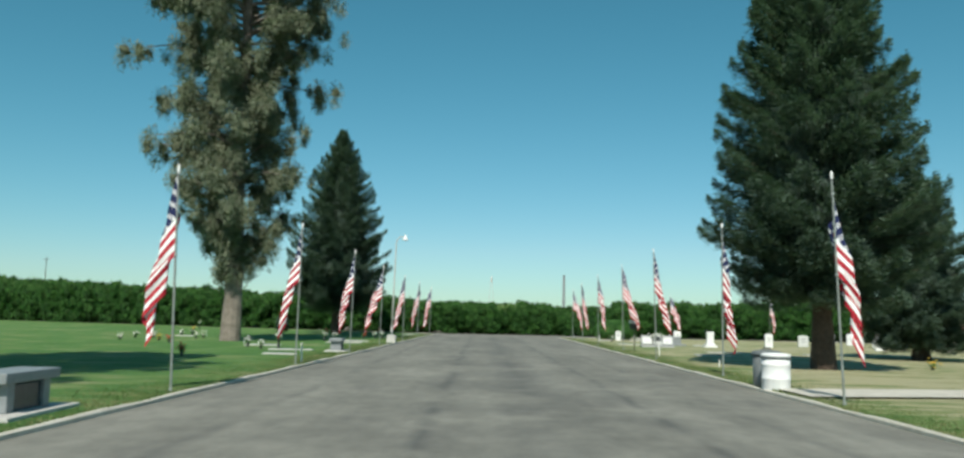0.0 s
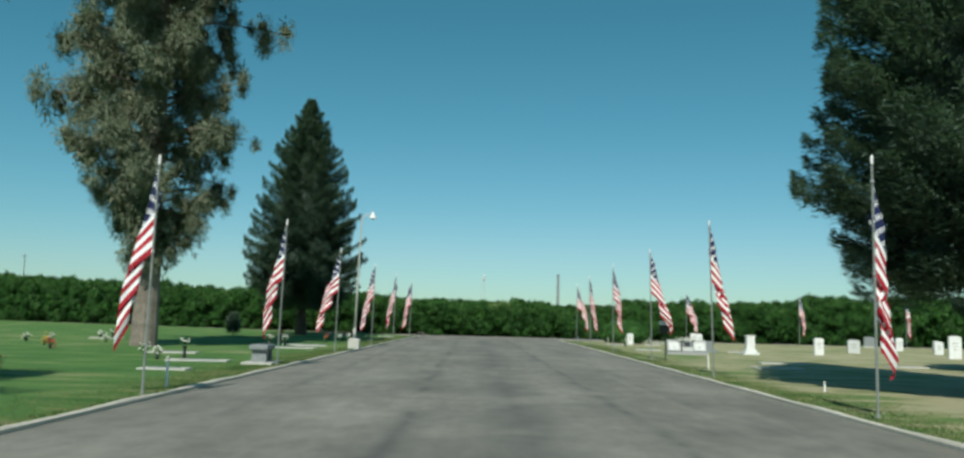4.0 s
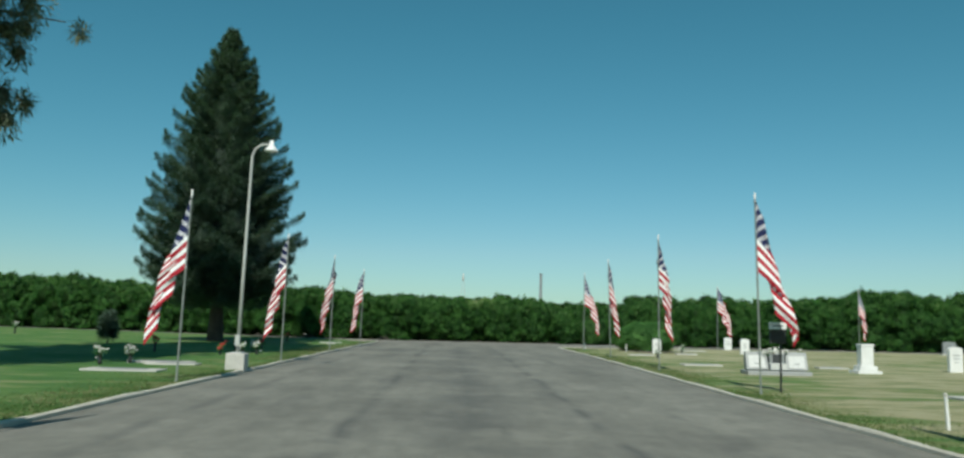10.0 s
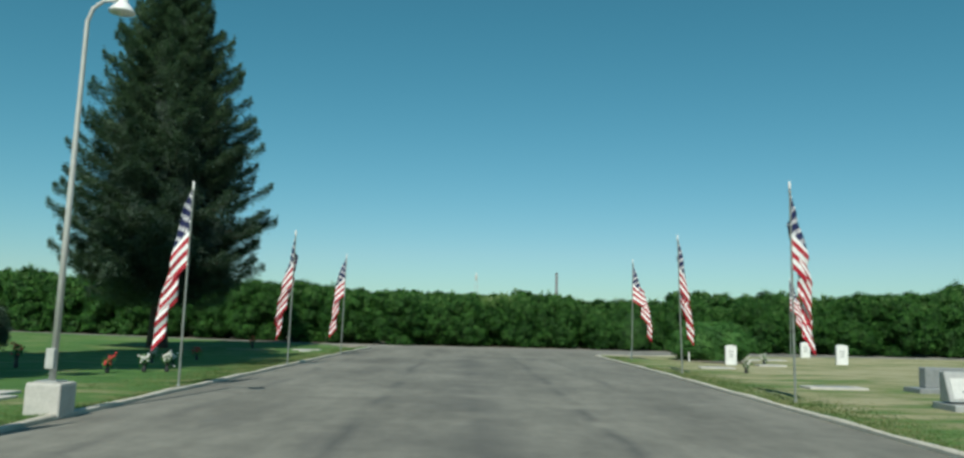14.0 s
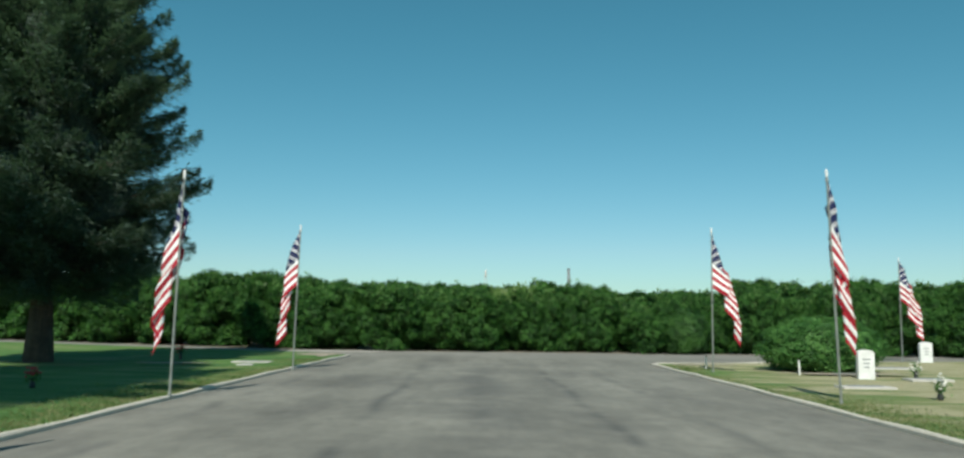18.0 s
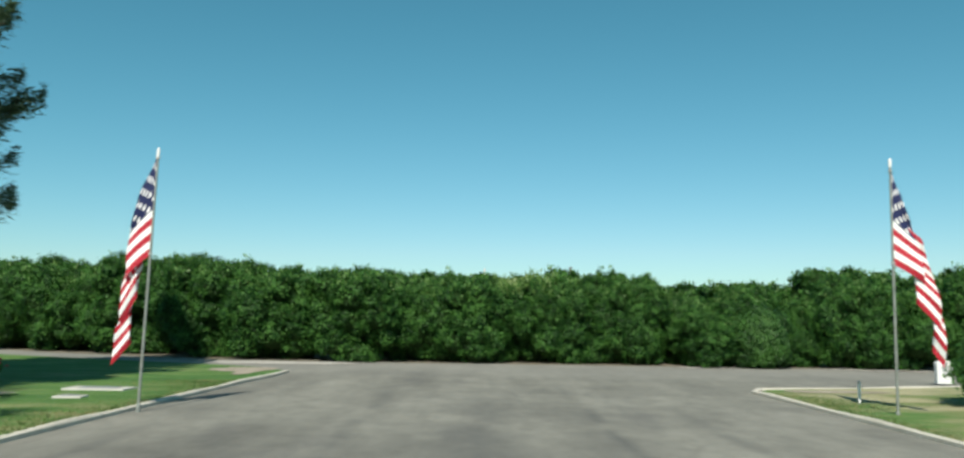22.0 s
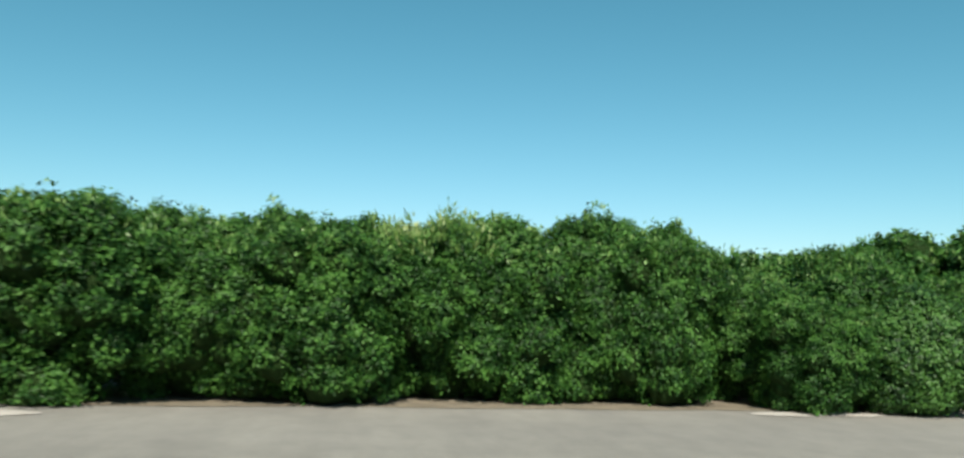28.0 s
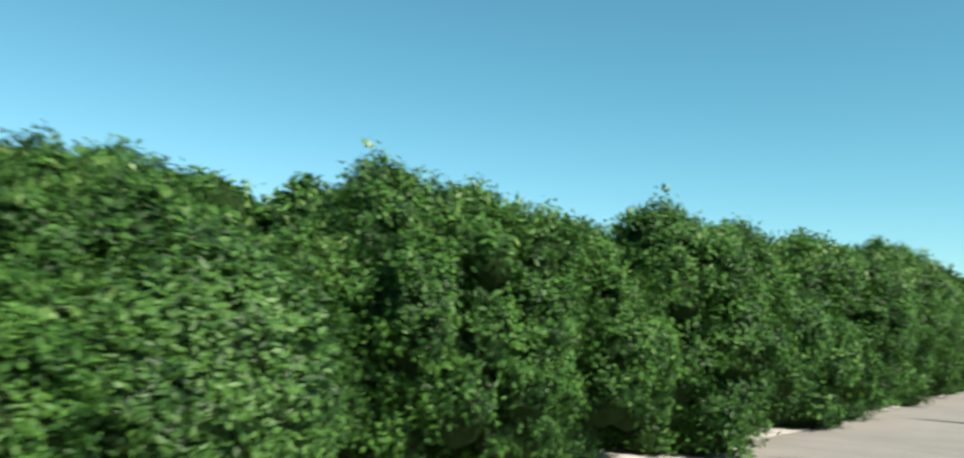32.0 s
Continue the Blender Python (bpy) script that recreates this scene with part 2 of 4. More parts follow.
WHITE_PAINT = surface("white_paint", (0.66, 0.66, 0.64), (0.84, 0.84, 0.82), 6, 0.5, 0.1, 0.002)
GREY_PLASTIC = surface("grey_plastic", (0.10, 0.115, 0.115), (0.17, 0.185, 0.185), 5, 0.5, 0.1, 0.002)
DARK_METAL = surface("dark_metal", (0.03, 0.032, 0.03), (0.07, 0.072, 0.07), 20, 0.5, 0.1, 0.001, 0.6)
STEEL = surface("galvanised_steel", (0.36, 0.37, 0.36), (0.60, 0.60, 0.58), 25, 0.42, 0.1, 0.001, 0.7)
POLE = surface("dull_pole_metal", (0.15, 0.17, 0.15), (0.34, 0.36, 0.33), 7, 0.5, 0.1, 0.001, 0.3)
LAMP_PAINT = surface("lamp_post_paint", (0.42, 0.43, 0.40), (0.60, 0.60, 0.56), 6, 0.5, 0.1, 0.001, 0.2)
ALUMINIUM = surface("white_enamel", (0.70, 0.70, 0.68), (0.86, 0.86, 0.84), 10, 0.35, 0.05, 0.001)
BARK = surface("pine_bark", (0.10, 0.08, 0.062), (0.31, 0.265, 0.22), 3, 0.95, 1.0, 0.04, fine=14)
BARK_DARK = surface("redwood_bark", (0.036, 0.025, 0.019), (0.115, 0.078, 0.056), 3, 0.95, 1.0, 0.04, fine=14)
TWIG = surface("grey_twig", (0.08, 0.07, 0.055), (0.20, 0.18, 0.15), 6, 0.95, 0.6, 0.01)
RED_FLOWER = surface("red_petals", (0.38, 0.02, 0.03), (0.62, 0.06, 0.05), 30, 0.7, 0.3, 0.005)
WHITE_FLOWER = surface("white_petals", (0.62, 0.60, 0.52), (0.82, 0.80, 0.74), 30, 0.7, 0.3, 0.005)
YELLOW_FLOWER = surface("yellow_petals", (0.55, 0.34, 0.03), (0.70, 0.48, 0.08), 30, 0.7, 0.3, 0.005)
CITRUS = foliage("citrus_leaf", (0.010, 0.039, 0.008), (0.026, 0.091, 0.016), (0.068, 0.180, 0.034), 0.50, patches=0.12)
CITRUS.node_tree.nodes["Principled BSDF"].inputs["Specular IOR Level"].default_value = 0.18
# a slightly darker citrus leaf for the rounded bush
CITRUS_DARK = foliage("darker_citrus_leaf", (0.010, 0.040, 0.009), (0.026, 0.090, 0.016), (0.062, 0.165, 0.030), 0.5)
CITRUS_TIP = foliage("young_citrus_leaf", (0.060, 0.155, 0.032), (0.115, 0.24, 0.055), (0.20, 0.33, 0.105), 0.45)
CITRUS_PALE = foliage("yellowing_citrus_leaf", (0.075, 0.165, 0.035), (0.14, 0.25, 0.06), (0.25, 0.34, 0.13), 0.45)
# solid crown cores: the shade between the leaves is put into this dark green
CITRUS_CORE = surface("crown_shade", (0.014, 0.034, 0.010), (0.040, 0.084, 0.024), 9, 1.0, 1.0, 0.06)
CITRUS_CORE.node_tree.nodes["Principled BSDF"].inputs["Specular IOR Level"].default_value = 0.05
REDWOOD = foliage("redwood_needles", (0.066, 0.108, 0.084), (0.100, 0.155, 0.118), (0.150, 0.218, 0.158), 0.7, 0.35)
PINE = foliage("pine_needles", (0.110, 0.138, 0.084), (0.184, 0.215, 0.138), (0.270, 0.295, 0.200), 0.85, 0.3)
# darker than the needles: shade among the boughs painted into the core
REDWOOD_CORE = surface("redwood_core_shade", (0.030, 0.050, 0.038), (0.062, 0.092, 0.070), 4, 1.0, 1.0, 0.06)
# tuft cores: a darker olive that stands for shade inside the tufts
PINE_CORE = surface("pine_core_shade", (0.075, 0.088, 0.050), (0.15, 0.165, 0.10), 5, 0.95, 1.0, 0.06)
BUSH = foliage("clipped_bush_leaf", (0.024, 0.085, 0.014), (0.055, 0.175, 0.030), (0.12, 0.27, 0.065), 0.55)
BLADE = foliage("grass_blade", (0.06, 0.125, 0.028), (0.12, 0.185, 0.05), (0.26, 0.25, 0.12), 0.7, 0.3)


# ==== building helpers ====
def part(name, bm, material, parent=None, label="", smooth=False):
    """Links a bmesh as one mesh object, under a thing where one is given."""
    me = bpy.data.meshes.new(name)
    bm.to_mesh(me)
    bm.free()
    return part_mesh(name, me, material, parent, label, smooth)


def part_mesh(name, me, material, parent=None, label="", smooth=False):
    if not me.materials:
        me.materials.append(material)
    if smooth:
        me.polygons.foreach_set("use_smooth", [True] * len(me.polygons))
    ob = new(name, me)
    if parent is not None:
        ob.parent = parent
    if label:
        tagged(ob, label)
    return ob


def thing(name, label, category, m=None, group="", kind=""):
    ob = tagged(new(name), label, category, group, kind)
    if m is not None:
        ob.matrix_basis = m
    return ob


def box(sx, sy, sz, at=(0, 0, 0), bevel=0.0, bm=None, turn=None):
    """A box that stands on at, with softened edges."""
    bm = bm or bmesh.new()
    made = bmesh.ops.create_cube(bm, size=1.0)["verts"]
    bmesh.ops.scale(bm, vec=(sx, sy, sz), verts=made)
    bmesh.ops.translate(bm, vec=(0, 0, sz / 2), verts=made)
    if bevel:
        edges = list({e for v in made for e in v.link_edges})
        out = bmesh.ops.bevel(bm, geom=edges, offset=bevel, segments=2, affect="EDGES", profile=0.6)
        made = list({v for f in out["faces"] for v in f.verts} | {v for v in made if v.is_valid})
    if turn is not None:
        bmesh.ops.transform(bm, matrix=turn, verts=made)
    bmesh.ops.translate(bm, vec=at, verts=made)
    return bm


def lathe(profile, steps=20, bm=None, at=(0, 0, 0)):
    """Turns (radius, height) pairs about z."""
    bm = bm or bmesh.new()
    rings = []
    for r, z in profile:
        rings.append([bm.verts.new((at[0] + r * math.cos(2 * math.pi * k / steps), at[1] + r * math.sin(2 * math.pi * k / steps), at[2] + z)) for k in range(steps)])
    for a, b in zip(rings, rings[1:]):
        for k in range(steps):
            bm.faces.new((a[k], a[(k + 1) % steps], b[(k + 1) % steps], b[k]))
    for ring, flip in ((rings[0], True), (rings[-1], False)):
        bm.faces.new(ring[::-1] if flip else ring)
    return bm


def tube(points, radii, steps=8, bm=None):
    """A tapered limb along a line of points."""
    bm = bm or bmesh.new()
    pts = [Vector(p) for p in points]
    rings = []
    for i, p in enumerate(pts):
        way = (pts[min(i + 1, len(pts) - 1)] - pts[max(i - 1, 0)]).normalized()
        side = way.orthogonal().normalized() if i == 0 else (side - way * side.dot(way)).normalized()
        other = way.cross(side)
        rings.append([bm.verts.new(p + radii[i] * (math.cos(2 * math.pi * k / steps) * side + math.sin(2 * math.pi * k / steps) * other)) for k in range(steps)])
    for a, b in zip(rings, rings[1:]):
        for k in range(steps):
            bm.faces.new((a[k], a[(k + 1) % steps], b[(k + 1) % steps], b[k]))
    bm.faces.new(rings[0][::-1])
    bm.faces.new(rings[-1])
    return bm


def leaves_mesh(name, centres, normals, length, width, rng, up=0.0, bend=0.35):
    """Small folded leaves, two triangles each, scattered round the given places and facing roughly along the normals."""
    n = len(centres)
    nrm = normals + rng.normal(0, 0.42, (n, 3))
    nrm[:, 2] += up
    nrm /= np.linalg.norm(nrm, axis=1)[:, None] + 1e-9
    tang = rng.normal(0, 1, (n, 3))
    tang -= nrm * (tang * nrm).sum(1)[:, None]
    tang /= np.linalg.norm(tang, axis=1)[:, None] + 1e-9
    side = np.cross(nrm, tang)
    ln = (length * rng.uniform(0.65, 1.35, n))[:, None]
    wd = (width * rng.uniform(0.7, 1.3, n))[:, None]
    a = centres - tang * ln / 2
    c = centres + tang * ln / 2 - nrm * ln * bend * 0.3
    b = centres + side * wd / 2 - nrm * wd * bend
    d = centres - side * wd / 2 - nrm * wd * bend
    verts = np.stack([a, b, c, d], 1).reshape(-1, 3)
    k = np.arange(n)[:, None] * 4
    faces = np.concatenate([k + [0, 1, 2], k + [0, 2, 3]], 1).reshape(-1, 3)
    return tri_mesh(name, verts, faces)


def tri_mesh(name, verts, faces):
    me = bpy.data.meshes.new(name)
    me.vertices.add(len(verts))
    me.vertices.foreach_set("co", np.asarray(verts, np.float32).ravel())
    me.loops.add(len(faces) * 3)
    me.loops.foreach_set("vertex_index", np.asarray(faces, np.int32).ravel())
    me.polygons.add(len(faces))
    me.polygons.foreach_set("loop_start", np.arange(0, len(faces) * 3, 3, dtype=np.int32))
    me.polygons.foreach_set("loop_total", np.full(len(faces), 3, np.int32))
    me.update(calc_edges=True)
    return me


def lumpy(radius, seed, rough=0.25, freq=1.3, squash=(1, 1, 1), detail=3, floor=None):
    """A closed crown core with an uneven skin."""
    bm = bmesh.new()
    bmesh.ops.create_icosphere(bm, subdivisions=detail, radius=1.0)
    for v in bm.verts:
        p = v.co.copy()
        k = 1 + rough * noise.noise(p * freq + Vector((seed * 7.1, seed * 3.3, seed))) + rough * 0.5 * noise.noise(p * freq * 2.7 + Vector((seed, 0, 9)))
        v.co = Vector((p.x * squash[0], p.y * squash[1], p.z * squash[2])) * radius * k
        if floor is not None and v.co.z < floor:
            v.co.z = floor
    return bm


# ==== the ground ====
def left_edge(y):
    return -4.55 + 0.0165 * (y - 8)


def right_edge(y):
    return 5.30 + 0.013 * (y - 10)


def sheet(name, outline, z, material, label, category):
    bm = bmesh.new()
    bm.faces.new([bm.verts.new((x, y, z)) for x, y in outline])
    return tagged(part(name, bm, material), label, category, kind="structure")


ground_bm = bmesh.new()
ground_bm.faces.new([ground_bm.verts.new(p) for p in ((-1500, -1500, -0.03), (1500, -1500, -0.03), (1500, 1500, -0.03), (-1500, 1500, -0.03))])
tagged(part("ground", ground_bm, DIRT), "bare dry earth that runs out to the horizon", "ground", kind="structure")

LEFT_CORNER = [(-3.55, 64.0), (-3.40, 66.0), (-3.42, 67.3), (-4.1, 68.5), (-5.4, 69.4), (-7.5, 70.4), (-12.5, 73.0), (-21, 77.5), (-60, 97)]
RIGHT_CORNER = [(5.86, 62.6), (5.84, 63.3), (6.12, 63.8), (7.0, 64.1), (9.5, 64.8), (13, 66.2), (18, 67.6), (26, 68.2), (80, 68.2)]
road_left = [(left_edge(y), y) for y in (-40, -10, 8, 20, 40, 55)] + LEFT_CORNER
road_right = [(right_edge(y), y) for y in (-40, -10, 10, 25, 40, 55)] + RIGHT_CORNER
sheet("road", road_left + [(-60, 102), (-21, 80.2), (-12.5, 75.4), (-6.5, 72.8), (-2.0, 72.6), (14, 72.6), (80, 72.6)] + road_right[::-1], 0.0, ASPHALT,
      "worn grey asphalt road with cracks and dark patches", "road")


def strip(name, line, width, height, material, label, side):
    """A kerb along a line of plan points: a low solid with rounded top edges."""
    bm = bmesh.new()
    rings = []
    pts = [Vector((x, y, 0)) for x, y in line]
    for i, p in enumerate(pts):
        way = (pts[min(i + 1, len(pts) - 1)] - pts[max(i - 1, 0)]).normalized()
        out = Vector((way.y, -way.x, 0)) * side
        wob = 0.012 * math.sin(i * 2.3)
        rings.append([bm.verts.new(p + out * a + Vector((0, 0, z))) for a, z in ((0, -0.05), (0.0, height * 0.75), (0.02, height + wob), (width - 0.02, height + wob), (width, height * 0.75), (width, -0.05))])
    for a, b in zip(rings, rings[1:]):
        for k in range(5):
            bm.faces.new((a[k], a[k + 1], b[k + 1], b[k]))
    bm.faces.new(rings[0])
    bm.faces.new(rings[-1][::-1])
    bmesh.ops.recalc_face_normals(bm, faces=bm.faces)
    return tagged(part(name, bm, material), label, "kerb", kind="structure")


def fine_line(line, step=1.2):
    out = []
    for (x0, y0), (x1, y1) in zip(line, line[1:]):
        n = max(1, int(math.hypot(x1 - x0, y1 - y0) / step))
        out += [(x0 + (x1 - x0) * k / n, y0 + (y1 - y0) * k / n) for k in range(n)]
    return out + [line[-1]]


near_left = [p for p in road_left if p[1] < 68]
near_right = [p for p in road_right if p[0] < 14]
strip("kerb_west", fine_line(near_left), 0.12, 0.06, KERB, "low pale concrete kerb beside the lawn", -1)
strip("kerb_east", fine_line(near_right), 0.12, 0.06, KERB, "low pale concrete kerb beside the dry lawn", 1)


def lawn(name, edge, far, label, side):
    """Turf behind a kerb, gently uneven, as a strip of quads from the edge out to far."""
    bm = bmesh.new()
    rows = []
    cuts = (0.10, 0.5, 1.2, 2.2, 4, 7, 11, 17, 25, 40, 60)
    for x, y in edge:
        row = []
        for c in cuts:
            q = (x + side * c * far[0], y + c * far[1])
            row.append(bm.verts.new((*q, 0.05 + (0.0 if c < 0.4 else 0.035 * noise.noise(Vector((q[0] * 0.35, q[1] * 0.35, 3)))))))
        rows.append(row)
    for a, b in zip(rows, rows[1:]):
        for k in range(len(cuts) - 1):
            bm.faces.new((a[k], a[k + 1], b[k + 1], b[k]) if side > 0 else (b[k], b[k + 1], a[k + 1], a[k]))
    bmesh.ops.recalc_face_normals(bm, faces=bm.faces)
    if sum(f.normal.z for f in bm.faces) < 0:
        bmesh.ops.reverse_faces(bm, faces=bm.faces)
    return tagged(part(name, bm, LAWN, smooth=True), label, "lawn", kind="structure")


west_edge = [p for p in fine_line([q for q in road_left if q[1] <= 66.0], 1.5)]
lawn("lawn_west", west_edge, (1, 0), "watered green lawn of the burial ground", -1)
sheet("lawn_west_end", [(-3.52, 66.0), (-3.56, 67.3), (-4.3, 68.4), (-5.6, 69.2), (-7.6, 70.1), (-12.5, 72.6), (-21, 77), (-63.6, 98), (-63.6, 66.0)], 0.046, LAWN,
      "green lawn rounding the road corner", "lawn")
east_edge = [p for p in fine_line([q for q in road_right if q[1] <= 62.6], 1.5)]
lawn("lawn_east", east_edge, (1, 0), "patchy half-dry lawn among the gravestones", 1)
sheet("lawn_east_end", [(5.98, 62.6), (6.0, 63.2), (6.25, 63.65), (7.1, 63.95), (9.6, 64.65), (13, 66.05), (18, 67.45), (26, 68.0), (66, 68.0), (66, 62.6)], 0.046, LAWN,
      "patchy half-dry lawn beside the cross road", "lawn")
sheet("walkway", [(5.62, 14.3), (9, 14.9), (24, 17.2), (24, 18.9), (9, 16.6), (5.62, 16.0)], 0.085, KERB, "pale concrete walkway across the lawn", "walkway")
# ground under the trees, with their shade put into its colour
ragged = [(x, y + 0.22 * noise.noise(Vector((x * 0.5, 5, 0))) + 0.05 * noise.noise(Vector((x * 3.1, 2, 0)))) for x, y in
          fine_line([(80, 72.35), (14, 72.35), (-2, 72.35), (-6.5, 72.6), (-12.5, 75.3), (-21, 80.1), (-60, 101.9)], 0.35)]
sheet("verge", ragged + [(-60, 112), (-2, 79), (14, 78), (80, 78)], 0.006, SHADE_EARTH, "strip of earth darkened for the shade along the foot of the orchard", "verge")



def patch(x, y, rx, ry, seed, z, label, material=DIRT):
    """A worn bare spot with a ragged rim."""
    rim = []
    for k in range(40):
        a = 2 * math.pi * k / 40
        r = 1 + 0.35 * noise.noise(Vector((math.cos(a) * 1.6, math.sin(a) * 1.6, seed))) + 0.15 * noise.noise(Vector((math.cos(a) * 6, math.sin(a) * 6, seed)))
        rim.append((x + rx * r * math.cos(a), y + ry * r * math.sin(a)))
    sheet("bare_patch", rim, z, material, label, "ground")


patch(-4.45, 67.4, 0.75, 0.85, 1, 0.052, "bare pale dirt where the lawn meets the road corner")
patch(-4.15, 66.6, 0.22, 1.0, 2, 0.055, "bare pale dirt along the kerb")
patch(-6.9, 60.4, 1.0, 0.25, 3, 0.09, "worn dry patch in the lawn")
patch(9.6, 58.8, 1.7, 0.30, 6, 0.095, "worn dry strip at the foot of the round bush")
east_verge = [(x, 71.45 + 0.25 * noise.noise(Vector((x * 0.4, 8, 0))) + 0.05 * noise.noise(Vector((x * 3, 8, 0)))) for x in [11.5 + 0.4 * k for k in range(170)]]
sheet("verge_east", [(11.2, 72.3)] + east_verge + [(80, 73.0), (11.2, 73.0)], 0.012, VERGE, "sandy pale strip between orchard and cross road", "verge")
patch(7.4, 71.9, 1.1, 0.22, 8, 0.010, "pale gravel along the foot of the orchard", VERGE)
patch(-4.6, 71.3, 2.0, 0.75, 11, 0.010, "pale gravel along the foot of the orchard", VERGE)
patch(7.3, 63.3, 0.9, 0.28, 4, 0.055, "bare pale dirt along the kerb")


# ==== trees ====
def citrus_mesh(seed, radius=1.75, height=3.0, count=9000):
    """Crown of an orchard tree that reaches to the ground: lumps that carry leafy sprigs over a dark inner core."""
    rng = np.random.default_rng(seed)
    lumps = []
    for k in range(46):
        a, h = 2.4 * k + rng.uniform(-0.5, 0.5), rng.uniform(0.06, 0.92)
        rr = radius * np.interp(h, (0.0, 0.25, 0.55, 0.80, 1.0), (0.42, 0.66, 0.82, 0.80, 0.46)) * rng.uniform(0.80, 1.04)
        lumps.append((rr * math.cos(a), rr * math.sin(a), h * height * 0.9, rng.uniform(0.19, 0.36) * radius))
    lumps.append((0, 0, height * 0.50, radius * 0.74))
    lumps.append((0, 0, height * 0.24, radius * 0.52))
    lumps = np.array(lumps)
    sprigs = count // 46

    def outer(n, low, high):
        pick = rng.choice(len(lumps), n, p=lumps[:, 3] ** 2 / (lumps[:, 3] ** 2).sum())
        way = rng.normal(0, 1, (n, 3))
        way /= np.linalg.norm(way, axis=1)[:, None]
        way[:, 2] = np.where(way[:, 2] < -0.5, -way[:, 2], way[:, 2])
        pos = lumps[pick, :3] + way * (lumps[pick, 3] * rng.uniform(low, high, n))[:, None]
        inside = np.zeros(n, bool)
        for cx, cy, cz, r in lumps:
            inside |= ((pos - (cx, cy, cz)) ** 2).sum(1) < (r * 0.86) ** 2
        return pos[~inside], way[~inside]

    base, out = outer(sprigs * 2, 0.90, 1.08)
    base += out * np.abs(rng.normal(0, 0.06, (len(base), 1)))
    per = max(12, int(count * 0.72 / len(base)))
    pos = np.repeat(base, per, 0) + rng.normal(0, 0.09, (len(base) * per, 3)) * (1, 1, 0.8)
    way = np.repeat(out, per, 0)
    more, more_way = outer(int(count * 0.45), 0.84, 0.96)
    pos, way = np.concatenate([pos, more]), np.concatenate([way, more_way])
    keep = pos[:, 2] > 0.04
    return lumps, pos[keep], way[keep], rng


def citrus_tree(seed, radius=1.75, height=3.0, count=60000, tips=False, leaf=0.092):
    lumps, pos, way, rng = citrus_mesh(seed, radius, height, count)
    tree = thing("orchard_tree", "dense citrus tree with glossy green leaves down to the ground", "tree")
    me = leaves_mesh("crown", pos, way, leaf, leaf * 0.54, rng, up=0.25)
    part_mesh("crown", me, CITRUS, tree)
    # young shoots that stand up from the top
    top = pos[(pos[:, 2] > height * 0.74) & (way[:, 2] > 0.1)]
    # shoots gather in sprigs
    top = top[rng.integers(0, len(top), 420)] if len(top) else top
    if len(top):
        n = 4200 if tips else 1700
        base = top[rng.integers(0, len(top), n)]
        up = np.tile((0.0, 0.0, 1.0), (n, 1)) + rng.normal(0, 0.35, (n, 3))
        up /= np.linalg.norm(up, axis=1)[:, None]
        shoot = base + rng.normal(0, 0.06, (n, 3)) * (1, 1, 0.3) + up * np.abs(rng.normal(0, 0.13 if tips else 0.045, (n, 1)))
        me = sprays(shoot, up, rng.normal(0, 1, (n, 3)), 0.14 if tips else 0.10, 0.024, rng)
        tagged(part_mesh("shoot_tuft", me, CITRUS_PALE if tips else CITRUS_TIP, tree, "paler young shoots on top"), kind="stuff")
    # solid core whose dark colour stands for the shade inside the crown
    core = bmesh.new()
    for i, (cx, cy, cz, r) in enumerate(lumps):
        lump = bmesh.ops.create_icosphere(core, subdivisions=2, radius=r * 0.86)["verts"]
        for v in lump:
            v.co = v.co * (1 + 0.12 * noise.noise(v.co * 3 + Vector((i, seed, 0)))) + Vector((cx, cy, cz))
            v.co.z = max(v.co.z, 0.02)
    part("shade_core", core, CITRUS_CORE, tree, "solid core coloured dark for the crown's inner shade")
    trunk = tube([(0, 0, -0.05), (0.03, 0.02, 0.5), (0.0, -0.05, 1.2)], [0.13, 0.11, 0.07], 8)
    part("trunk", trunk, TWIG, tree)
    return tree


